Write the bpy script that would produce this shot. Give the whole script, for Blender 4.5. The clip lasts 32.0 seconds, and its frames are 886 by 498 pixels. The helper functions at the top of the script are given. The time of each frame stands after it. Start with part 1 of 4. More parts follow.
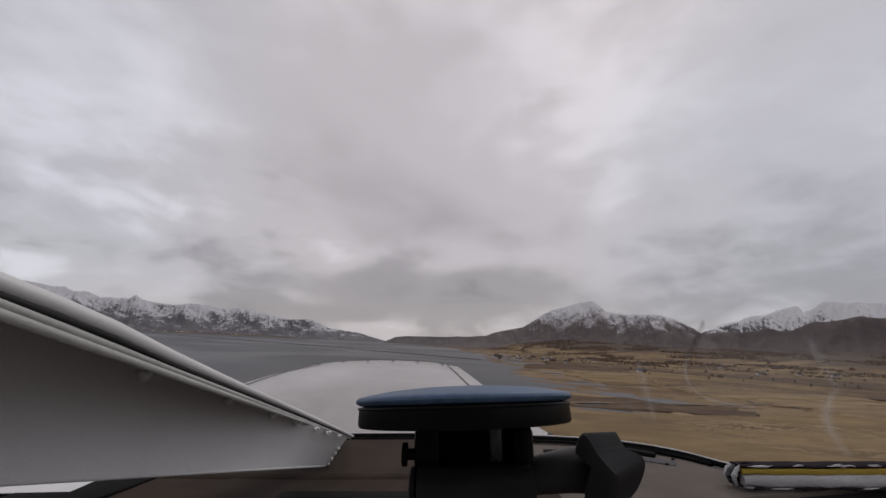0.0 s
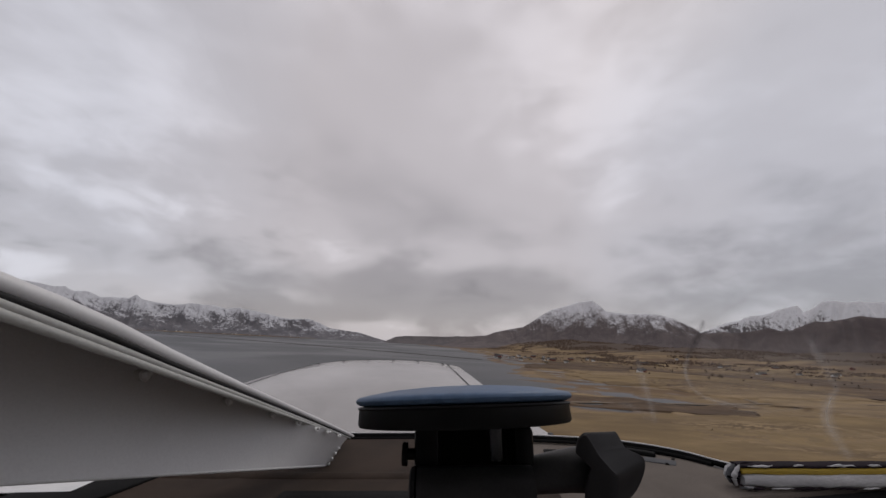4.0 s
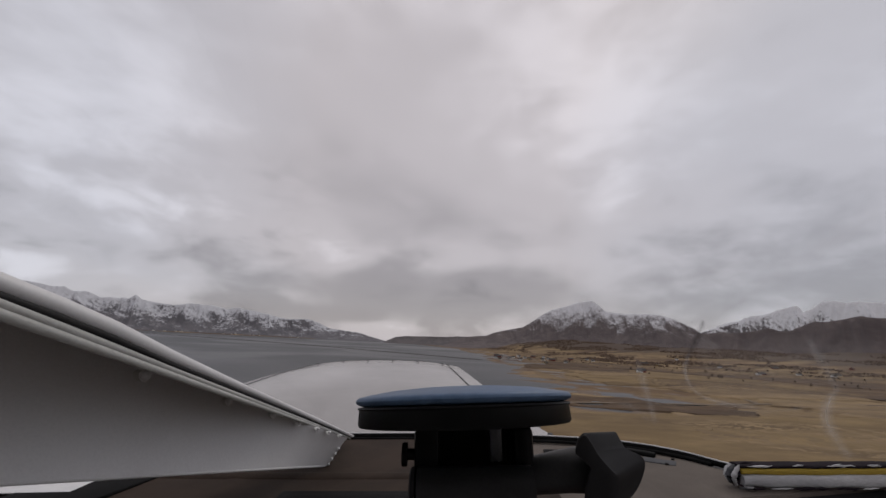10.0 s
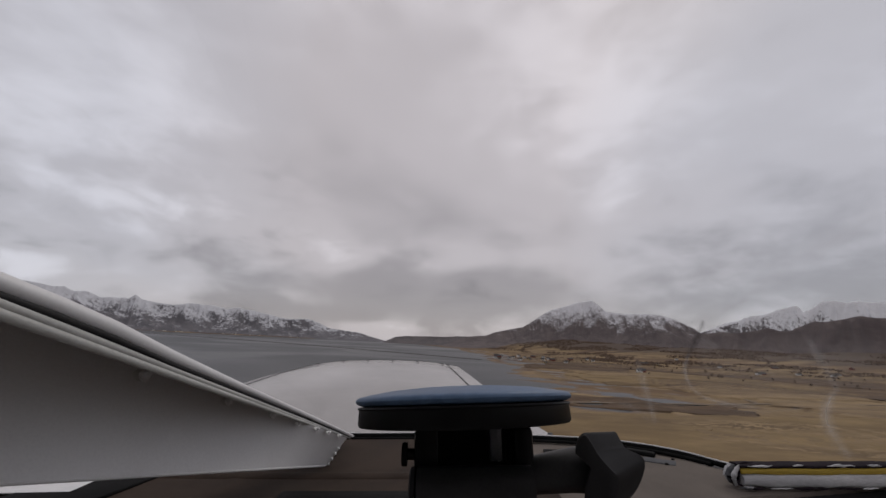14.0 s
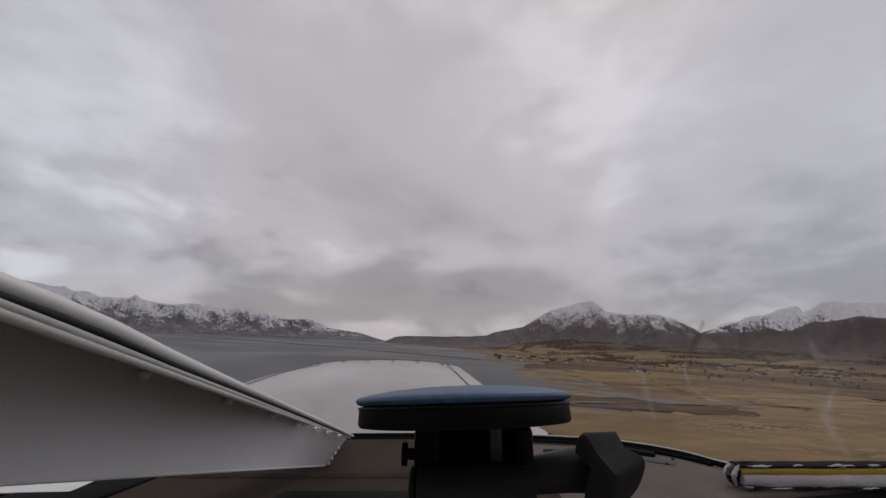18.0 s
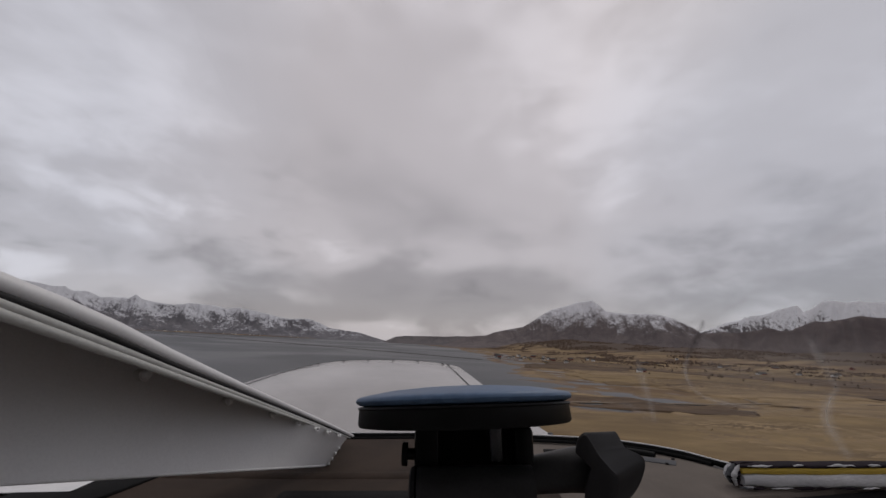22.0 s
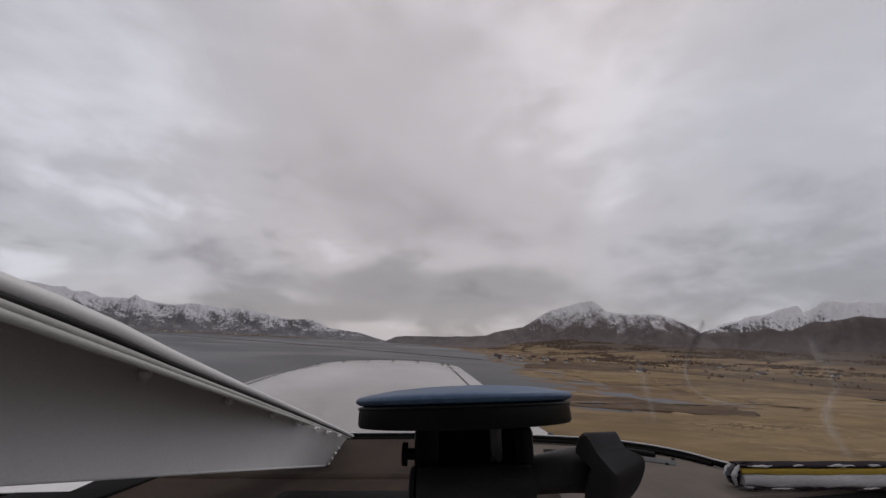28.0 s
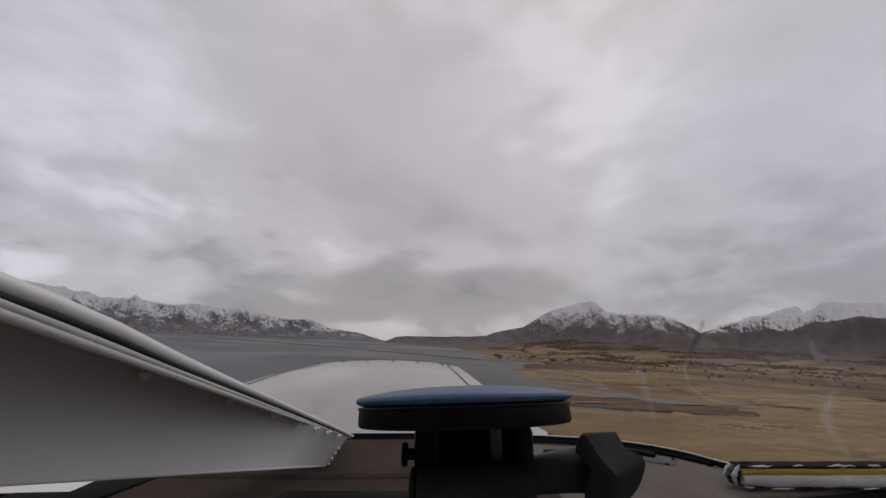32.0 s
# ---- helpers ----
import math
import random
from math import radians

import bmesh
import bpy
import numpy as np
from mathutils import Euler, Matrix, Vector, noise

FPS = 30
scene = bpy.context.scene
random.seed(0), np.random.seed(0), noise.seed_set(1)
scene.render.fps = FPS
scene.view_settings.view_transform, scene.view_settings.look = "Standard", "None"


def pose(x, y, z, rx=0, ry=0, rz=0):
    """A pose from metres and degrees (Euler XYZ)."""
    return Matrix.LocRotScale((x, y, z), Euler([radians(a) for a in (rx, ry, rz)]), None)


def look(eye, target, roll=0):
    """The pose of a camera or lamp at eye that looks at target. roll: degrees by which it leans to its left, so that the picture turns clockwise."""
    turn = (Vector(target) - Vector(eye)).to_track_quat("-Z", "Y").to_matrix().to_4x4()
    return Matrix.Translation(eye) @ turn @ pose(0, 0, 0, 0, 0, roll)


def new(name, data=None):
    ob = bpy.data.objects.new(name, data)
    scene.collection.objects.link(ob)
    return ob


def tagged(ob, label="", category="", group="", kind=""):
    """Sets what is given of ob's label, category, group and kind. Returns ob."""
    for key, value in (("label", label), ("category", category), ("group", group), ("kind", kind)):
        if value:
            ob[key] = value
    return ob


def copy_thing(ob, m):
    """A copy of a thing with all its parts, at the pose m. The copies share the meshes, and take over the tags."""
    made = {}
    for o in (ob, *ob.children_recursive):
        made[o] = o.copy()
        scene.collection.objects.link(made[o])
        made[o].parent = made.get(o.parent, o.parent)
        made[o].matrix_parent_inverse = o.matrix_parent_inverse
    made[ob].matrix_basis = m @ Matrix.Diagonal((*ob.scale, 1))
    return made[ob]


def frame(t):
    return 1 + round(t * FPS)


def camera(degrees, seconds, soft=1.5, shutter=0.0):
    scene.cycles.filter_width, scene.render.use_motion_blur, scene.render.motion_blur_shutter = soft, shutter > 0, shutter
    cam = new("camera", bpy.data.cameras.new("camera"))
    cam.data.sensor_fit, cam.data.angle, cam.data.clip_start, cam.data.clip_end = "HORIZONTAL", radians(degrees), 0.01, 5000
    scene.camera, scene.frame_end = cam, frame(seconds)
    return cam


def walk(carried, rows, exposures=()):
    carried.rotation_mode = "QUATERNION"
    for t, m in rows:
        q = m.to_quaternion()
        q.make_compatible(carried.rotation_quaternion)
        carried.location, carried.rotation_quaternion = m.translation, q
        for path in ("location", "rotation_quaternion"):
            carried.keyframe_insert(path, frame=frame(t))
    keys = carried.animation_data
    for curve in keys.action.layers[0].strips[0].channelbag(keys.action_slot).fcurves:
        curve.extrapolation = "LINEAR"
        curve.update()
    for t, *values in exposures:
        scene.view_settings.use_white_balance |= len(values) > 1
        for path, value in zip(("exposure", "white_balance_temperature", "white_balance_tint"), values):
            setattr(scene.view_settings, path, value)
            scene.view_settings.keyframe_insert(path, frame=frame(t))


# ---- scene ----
# The aircraft hangs over the fjord, its left wing slightly low, with the eye behind its windshield.
EYE_HEIGHT = 60.0
AIR = pose(0, 0, EYE_HEIGHT, 0, 0, -2.1) @ pose(0, 0, 0, 0, -3.1, 0)

cam = camera(100.0, 32.0, soft=1.5)
walk(cam, [(0.0, AIR @ pose(0, 0, 0, 103.75, 0, 0)),
           (1.5, AIR @ pose(0, 0, 0, 103.73, 0, 0.02)),
           (3.5, AIR @ pose(0, 0, 0, 103.72, 0, 0.02)),
           (8.0, AIR @ pose(0, 0, 0, 103.75, 0, 0)),
           (15.0, AIR @ pose(0, 0, 0, 103.73, 0, -0.02)),
           (23.5, AIR @ pose(0, 0, 0, 103.71, 0, 0.01)),
           (32.0, AIR @ pose(0, 0, 0, 103.74, 0, 0))],
     [(0.0, 0.02), (7.0, 0.02), (11.0, 0.0), (18.0, -0.08), (24.0, -0.08), (28.0, -0.03), (32.0, -0.04)])

# ---- world: overcast deck under a hazy sky, one broad weak sun ----
SUN_AZ, SUN_EL = 40.0, 48.0
world = bpy.data.worlds.new("overcast_sky")
scene.world = world
world.use_nodes = True
wt = world.node_tree
wt.nodes.clear()


def wnode(kind, **values):
    n = wt.nodes.new(kind)
    for key, value in values.items():
        n.inputs[key].default_value = value
    return n


def wmath(op, a, b=None, clamp=False):
    n = wt.nodes.new("ShaderNodeMath")
    n.operation, n.use_clamp = op, clamp
    for i, v in enumerate((a, b)):
        if v is None:
            continue
        if isinstance(v, (int, float)):
            n.inputs[i].default_value = v
        else:
            wt.links.new(v, n.inputs[i])
    return n.outputs[0]


def wnoise(vec, scale, detail, rough, distort=0.0):
    n = wnode("ShaderNodeTexNoise", Scale=scale, Detail=detail, Roughness=rough, Distortion=distort)
    wt.links.new(vec, n.inputs["Vector"])
    return n.outputs[0]


coords = wt.nodes.new("ShaderNodeTexCoord").outputs["Generated"]
sep = wt.nodes.new("ShaderNodeSeparateXYZ")
wt.links.new(coords, sep.inputs[0])
sx, sy, sz = sep.outputs
up = wmath("MAXIMUM", sz, 0.0)
deep = wmath("ADD", up, 0.30)
comb = wt.nodes.new("ShaderNodeCombineXYZ")
wt.links.new(wmath("DIVIDE", sx, deep), comb.inputs[0])
wt.links.new(wmath("DIVIDE", sy, deep), comb.inputs[1])
wt.links.new(wmath("MULTIPLY", sz, 0.8), comb.inputs[2])
deck = comb.outputs[0]
lane = wt.nodes.new("ShaderNodeMapping")
lane.inputs["Scale"].default_value = (1.0, 0.8, 1.0)
lane.inputs["Rotation"].default_value = (0, 0, radians(14))
lane.inputs["Location"].default_value = (3.4, 7.2, 4.1)
wt.links.new(deck, lane.inputs[0])
deck = lane.outputs[0]
streaks = wnoise(deck, 2.3, 4.0, 0.5, 0.25)
flat = wt.nodes.new("ShaderNodeMapping")
flat.inputs["Scale"].default_value = (1.0, 1.0, 2.0)
flat.inputs["Location"].default_value = (7.1, 3.9, 5.2)
wt.links.new(coords, flat.inputs[0])
big = wnoise(flat.outputs[0], 1.5, 2.0, 0.45, 0.3)
mid = wnoise(flat.outputs[0], 3.4, 4.0, 0.48, 0.25)
fine = wnoise(flat.outputs[0], 8.0, 4.0, 0.52, 0.3)


def spread(value, amount):
    """A noise value swung about zero."""
    return wmath("MULTIPLY", wmath("SUBTRACT", value, 0.5), amount)


low = wmath("SUBTRACT", 1.0, wmath("MULTIPLY", up, 2.4), clamp=True)
lumpy = wmath("ADD", 0.55, wmath("MULTIPLY", low, 1.1))
tone = wmath("ADD", wmath("ADD", 0.505, spread(big, 0.34)), wmath("ADD", wmath("MULTIPLY", wmath("ADD", spread(mid, 0.42), spread(fine, 0.20)), lumpy), spread(streaks, 0.07)))
tone = wmath("SUBTRACT", tone, wmath("MULTIPLY", low, 0.125))
ragged = wmath("MULTIPLY", wmath("MAXIMUM", wmath("SUBTRACT", wmath("ADD", wmath("MULTIPLY", mid, 0.8), fine), 0.66), 0.0), 4.2)
ahead = wmath("GREATER_THAN", sy, 0.0)


def cloud_bank(x, z, wide, tall, amount, even=False):
    """A thicker (negative) or thinner part of the deck, long and low, ragged by the cloud's own texture."""
    global tone
    across = wmath("POWER", wmath("ABSOLUTE", wmath("DIVIDE", wmath("SUBTRACT", sx, x), wide)), 2.0)
    along = wmath("POWER", wmath("ABSOLUTE", wmath("DIVIDE", wmath("SUBTRACT", sz, z), tall)), 2.0)
    body = wmath("MULTIPLY", wmath("EXPONENT", wmath("MULTIPLY", wmath("ADD", across, along), -1.0)), wmath("MULTIPLY", ahead, amount))
    tone = wmath("ADD", tone, body if even else wmath("MULTIPLY", body, ragged))


# Brighter towards the hidden sun.
cloud_bank(math.sin(radians(SUN_AZ)) * math.cos(radians(SUN_EL)), math.sin(radians(SUN_EL)), 0.32, 0.30, 0.055, True)
# Darker banks low over the head of the fjord, with a bright slit under them.
cloud_bank(-0.10, 0.115, 0.26, 0.050, -0.13)
cloud_bank(0.17, 0.150, 0.17, 0.055, -0.13)
cloud_bank(-0.24, 0.050, 0.16, 0.020, -0.07)
cloud_bank(-0.60, 0.24, 0.30, 0.16, 0.045)
cloud_bank(-0.15, 0.46, 0.20, 0.14, -0.05)
cloud_bank(0.05, 0.30, 0.30, 0.06, -0.05)
cloud_bank(0.36, 0.13, 0.13, 0.07, -0.035)
cloud_bank(0.70, 0.30, 0.16, 0.30, 0.035, True)
cloud_bank(-0.08, 0.026, 0.09, 0.010, 0.05)
cloud_bank(-0.19, 0.215, 0.10, 0.025, 0.04)
cloud_bank(-0.03, 0.190, 0.07, 0.020, 0.05)
# A bright heap of cloud over the snowy range, and thin places higher up.
cloud_bank(-0.75, 0.10, 0.050, 0.045, 0.065)
cloud_bank(0.29, 0.56, 0.14, 0.16, 0.03)
cloud_bank(0.42, 0.36, 0.10, 0.10, 0.025)
cloud_bank(0.33, 0.30, 0.05, 0.05, -0.05)
ramp = wt.nodes.new("ShaderNodeValToRGB")
ramp.color_ramp.interpolation = "EASE"
ramp.color_ramp.elements[0].position = 0.33
ramp.color_ramp.elements[0].color = (0.345, 0.327, 0.341, 1)
ramp.color_ramp.elements[1].position = 0.64
ramp.color_ramp.elements[1].color = (0.720, 0.695, 0.728, 1)
e = ramp.color_ramp.elements.new(0.14)
e.color = (0.215, 0.203, 0.213, 1)
e = ramp.color_ramp.elements.new(0.48)
e.color = (0.535, 0.510, 0.531, 1)
wt.links.new(tone, ramp.inputs[0])
tint = wt.nodes.new("ShaderNodeMix")
tint.data_type, tint.blend_type = "RGBA", "MULTIPLY"
tint.inputs[0].default_value = 1.0
hue = wt.nodes.new("ShaderNodeValToRGB")
hue.color_ramp.elements[0].position, hue.color_ramp.elements[1].position = 0.30, 0.70
hue.color_ramp.elements[0].color, hue.color_ramp.elements[1].color = (1.016, 0.991, 0.988, 1), (0.962, 0.993, 1.036, 1)
wt.links.new(wmath("ADD", wmath("ABSOLUTE", sx), spread(wnoise(deck, 1.2, 2.0, 0.5), 0.5)), hue.inputs[0])
wt.links.new(ramp.outputs[0], tint.inputs[6])
wt.links.new(hue.outputs[0], tint.inputs[7])
cloud = wnode("ShaderNodeBackground", Strength=1.0)
wt.links.new(tint.outputs[2], cloud.inputs["Color"])
sky = wt.nodes.new("ShaderNodeTexSky")
sky.sky_type, sky.sun_disc = "NISHITA", False
sky.sun_elevation, sky.sun_rotation = radians(SUN_EL), radians(SUN_AZ)
blue = wnode("ShaderNodeBackground", Strength=0.1)
wt.links.new(sky.outputs[0], blue.inputs["Color"])
mixed = wnode("ShaderNodeMixShader", Fac=0.94)
wt.links.new(blue.outputs[0], mixed.inputs[1])
wt.links.new(cloud.outputs[0], mixed.inputs[2])
wout = wt.nodes.new("ShaderNodeOutputWorld")
wt.links.new(mixed.outputs[0], wout.inputs[0])

sun_data = bpy.data.lights.new("sun", "SUN")
sun_data.energy, sun_data.angle, sun_data.color = 0.5, radians(25), (1.0, 0.96, 0.91)
sun = new("sun", sun_data)
az, el = radians(SUN_AZ), radians(SUN_EL)
sun.matrix_world = look((400 * math.sin(az) * math.cos(el), 400 * math.cos(az) * math.cos(el), 400 * math.sin(el)), (0, 0, 0))


# ---- materials ----
class Nodes:
    """Short hand for a node material."""

    def __init__(self, name):
        self.mat = bpy.data.materials.new(name)
        self.mat.use_nodes = True
        self.tree = self.mat.node_tree
        self.bsdf = self.tree.nodes["Principled BSDF"]
        self.where = self.tree.nodes.new("ShaderNodeTexCoord").outputs["Object"]

    def put(self, value, socket):
        if isinstance(value, bpy.types.NodeSocket):
            self.tree.links.new(value, socket)
        else:
            socket.default_value = value

    def noise(self, scale, detail=4.0, rough=0.55, distort=0.0, stretch=(1, 1, 1), vec=None):
        m = self.tree.nodes.new("ShaderNodeMapping")
        m.inputs["Scale"].default_value = stretch
        self.tree.links.new(vec or self.where, m.inputs[0])
        n = self.tree.nodes.new("ShaderNodeTexNoise")
        for key, v in (("Scale", scale), ("Detail", detail), ("Roughness", rough), ("Distortion", distort)):
            n.inputs[key].default_value = v
        self.tree.links.new(m.outputs[0], n.inputs["Vector"])
        return n.outputs[0]

    def cells(self, scale, stretch=(1, 1, 1)):
        m = self.tree.nodes.new("ShaderNodeMapping")
        m.inputs["Scale"].default_value = stretch
        self.tree.links.new(self.where, m.inputs[0])
        n = self.tree.nodes.new("ShaderNodeTexVoronoi")
        n.inputs["Scale"].default_value = scale
        self.tree.links.new(m.outputs[0], n.inputs["Vector"])
        return n.outputs["Color"]

    def calc(self, op, a, b=0.0, clamp=False):
        n = self.tree.nodes.new("ShaderNodeMath")
        n.operation, n.use_clamp = op, clamp
        self.put(a, n.inputs[0])
        self.put(b, n.inputs[1])
        return n.outputs[0]

    def span(self, value, lo, hi, a=0.0, b=1.0):
        n = self.tree.nodes.new("ShaderNodeMapRange")
        n.interpolation_type = "SMOOTHSTEP"
        for i, v in enumerate((value, lo, hi, a, b)):
            self.put(v, n.inputs[i])
        return n.outputs[0]

    def mix(self, fac, a, b):
        n = self.tree.nodes.new("ShaderNodeMix")
        n.data_type = "RGBA"
        self.put(fac, n.inputs[0])
        for v, i in ((a, 6), (b, 7)):
            self.put((*v, 1) if isinstance(v, tuple) else v, n.inputs[i])
        return n.outputs[2]

    def height(self):
        s = self.tree.nodes.new("ShaderNodeSeparateXYZ")
        self.tree.links.new(self.tree.nodes.new("ShaderNodeNewGeometry").outputs["Position"], s.inputs[0])
        return s.outputs[2]

    def slope(self):
        s = self.tree.nodes.new("ShaderNodeSeparateXYZ")
        self.tree.links.new(self.tree.nodes.new("ShaderNodeNewGeometry").outputs["Normal"], s.inputs[0])
        return s.outputs[2]

    def bump(self, height, strength, distance):
        n = self.tree.nodes.new("ShaderNodeBump")
        n.inputs["Strength"].default_value, n.inputs["Distance"].default_value = strength, distance
        self.tree.links.new(height, n.inputs["Height"])
        self.tree.links.new(n.outputs[0], self.bsdf.inputs["Normal"])

    def done(self, color, rough=0.6, metal=0.0, spec=0.5):
        self.put((*color, 1) if isinstance(color, tuple) else color, self.bsdf.inputs["Base Color"])
        self.put(rough, self.bsdf.inputs["Roughness"])
        self.put(metal, self.bsdf.inputs["Metallic"])
        self.bsdf.inputs["Specular IOR Level"].default_value = spec
        return self.mat


def surface(name, a, b, scale, rough=0.6, metal=0.0, spec=0.5, bump=0.0, depth=0.001, grain=None, stretch=(1, 1, 1)):
    """Two tones by noise at two scales, with a fine relief."""
    n = Nodes(name)
    coarse = n.noise(scale, 5, 0.6, 0.3, stretch)
    small = n.noise(grain or scale * 14, 3, 0.6, 0, stretch)
    both = n.calc("ADD", n.calc("MULTIPLY", coarse, 0.65), n.calc("MULTIPLY", small, 0.35))
    if bump:
        n.bump(small, bump, depth)
    return n.done(n.mix(n.span(both, 0.36, 0.64), a, b), n.span(coarse, 0.3, 0.7, max(rough - 0.08, 0.02), min(rough + 0.08, 1.0)), metal, spec)


white_paint = surface("white_aircraft_paint", (0.345, 0.332, 0.322), (0.405, 0.392, 0.380), 1.2, 0.16, spec=0.5, grain=7)
rail_paint = surface("grey_white_rail_paint", (0.59, 0.58, 0.57), (0.66, 0.65, 0.64), 5.0, 0.55, bump=0.05, depth=0.0006, grain=420)
tube_paint = surface("grey_white_tube_paint", (0.62, 0.615, 0.61), (0.69, 0.685, 0.68), 6.0, 0.50, 0.15, spec=0.4, bump=0.03, depth=0.0004, grain=300)
strip_paint = surface("worn_strip_paint", (0.44, 0.44, 0.415), (0.53, 0.53, 0.50), 7.0, 0.45, grain=260)
rubber = surface("black_rubber_seal", (0.006, 0.006, 0.006), (0.012, 0.012, 0.012), 30, 0.85, spec=0.02, bump=0.1)
shade_grey = surface("dark_grey_shade", (0.022, 0.022, 0.022), (0.038, 0.037, 0.036), 30, 0.7, spec=0.15)
mount_plastic = surface("black_mount_plastic", (0.004, 0.004, 0.004), (0.008, 0.008, 0.008), 50, 0.44, spec=0.12, bump=0.08, depth=0.0003, grain=2600)
ring_plastic = surface("matt_black_knob", (0.010, 0.009, 0.010), (0.016, 0.015, 0.016), 40, 0.62, spec=0.25, bump=0.06, depth=0.0003, grain=1800)
tab_plastic = surface("smoky_grey_plastic", (0.05, 0.05, 0.052), (0.08, 0.08, 0.082), 60, 0.35, spec=0.4)
# Black plastic lightened to stand for highlights on the barrel and arm.
barrel_plastic = surface("lightened_black_plastic", (0.020, 0.019, 0.020), (0.032, 0.030, 0.031), 40, 0.45, spec=0.3, grain=900)
cup_rubber = surface("blue_grey_cup_rubber", (0.060, 0.105, 0.180), (0.092, 0.148, 0.240), 24, 0.45, spec=0.22, grain=300)
dash_cloth = surface("brown_glareshield_cloth", (0.030, 0.0215, 0.0165), (0.056, 0.041, 0.032), 9.0, 0.95, spec=0.15, bump=0.35, depth=0.0015, grain=700)
dash_greige = surface("grey_brown_glareshield_cloth", (0.115, 0.098, 0.084), (0.160, 0.138, 0.120), 9.0, 0.95, spec=0.15, bump=0.3, depth=0.0015, grain=700)
# Black vinyl; the same black fills in the shade under the side panel.
black_trim = surface("black_vinyl_and_shade", (0.008, 0.008, 0.008), (0.014, 0.014, 0.014), 20, 0.75, spec=0.06)
seam_dark = surface("dark_seam", (0.04, 0.04, 0.04), (0.08, 0.08, 0.08), 60, 0.7)
# Paler than the panel, for the light the rivets catch.
rivet_lit_paint = surface("rivet_lit_paint", (0.70, 0.69, 0.68), (0.78, 0.77, 0.76), 80, 0.28)
steel = surface("rivet_steel", (0.55, 0.55, 0.54), (0.66, 0.66, 0.65), 80, 0.35, 0.6)
paper = surface("white_paper", (0.66, 0.66, 0.66), (0.74, 0.74, 0.73), 20, 0.8)
pouch_yellow = surface("yellow_stripe_cloth", (0.33, 0.225, 0.022), (0.46, 0.325, 0.042), 25, 0.75, bump=0.2, depth=0.0008, grain=500, stretch=(0.3, 1, 1))
pouch_white = surface("grey_white_cloth", (0.40, 0.40, 0.41), (0.60, 0.60, 0.60), 26, 0.75, bump=0.2, depth=0.0008, grain=500, stretch=(0.25, 1, 1))
frayed_white = surface("frayed_white_cord", (0.30, 0.30, 0.31), (0.48, 0.48, 0.48), 90, 0.85, bump=0.3, depth=0.0006, grain=900)
pouch_dark = surface("plum_black_cloth", (0.010, 0.007, 0.010), (0.022, 0.015, 0.020), 60, 0.9, spec=0.1, bump=0.2)
frayed_grey = surface("frayed_grey_cloth", (0.045, 0.047, 0.052), (0.085, 0.086, 0.09), 60, 0.9)
# Lining of unseen walls, made pale to bounce light onto panel and mount.
bounce_lining = surface("pale_bounce_lining", (0.46, 0.45, 0.44), (0.54, 0.53, 0.52), 6, 0.9, bump=0.2)


def glass_material():
    n = Nodes("windshield_acrylic")
    t = n.tree.nodes
    clear = t.new("ShaderNodeBsdfTransparent")
    clear.inputs[0].default_value = (0.985, 0.985, 0.985, 1)
    gloss = t.new("ShaderNodeBsdfGlossy")
    gloss.inputs["Roughness"].default_value = 0.03
    m = t.new("ShaderNodeMixShader")
    m.inputs[0].default_value = 0.015
    n.tree.links.new(clear.outputs[0], m.inputs[1])
    n.tree.links.new(gloss.outputs[0], m.inputs[2])
    n.tree.links.new(m.outputs[0], t["Material Output"].inputs[0])
    return n.mat


def film_material(name, tone, low, high):
    """Dried smears and painted reflections on the glass: mostly clear, patchy."""
    n = Nodes(name)
    t = n.tree.nodes
    clear = t.new("ShaderNodeBsdfTransparent")
    film = t.new("ShaderNodeBsdfDiffuse")
    film.inputs[0].default_value = (*tone, 1)
    lit = t.new("ShaderNodeBsdfTranslucent")
    lit.inputs[0].default_value = (*tone, 1)
    both = t.new("ShaderNodeMixShader")
    both.inputs[0].default_value = 0.6
    n.tree.links.new(film.outputs[0], both.inputs[1])
    n.tree.links.new(lit.outputs[0], both.inputs[2])
    m = t.new("ShaderNodeMixShader")
    thick = t.new("ShaderNodeAttribute")
    thick.attribute_name = "film"
    n.tree.links.new(n.calc("MULTIPLY", n.span(n.noise(26, 4, 0.6, 0.5), 0.35, 0.7, low, high), thick.outputs["Fac"]), m.inputs[0])
    n.tree.links.new(clear.outputs[0], m.inputs[1])
    n.tree.links.new(both.outputs[0], m.inputs[2])
    n.tree.links.new(m.outputs[0], t["Material Output"].inputs[0])
    return n.mat


glass = glass_material()
smear_light = film_material("pale_smear", (0.75, 0.73, 0.72), 0.12, 0.36)
smear_glare_faint = film_material("thin_smear_glare", (0.75, 0.74, 0.73), 0.05, 0.13)
smear_glare_soft = film_material("soft_smear_glare", (0.75, 0.74, 0.73), 0.10, 0.24)
smear_dark = film_material("dark_smear", (0.08, 0.07, 0.07), 0.30, 0.62)


def water_material():
    n = Nodes("fjord_water")
    swell = n.noise(0.03, 5, 0.6, 0.4, (1, 1.2, 1))
    chop = n.noise(0.35, 4, 0.6, 0.2)
    n.bump(n.calc("ADD", swell, n.calc("MULTIPLY", chop, 0.35)), 0.35, 0.5)
    patch = n.noise(0.0016, 2, 0.45, 0.8, (1, 1.3, 1))
    return n.done(n.mix(n.span(patch, 0.4, 0.62), (0.034, 0.037, 0.041), (0.052, 0.056, 0.060)), n.span(patch, 0.35, 0.65, 0.3, 0.44), 0, 0.12)


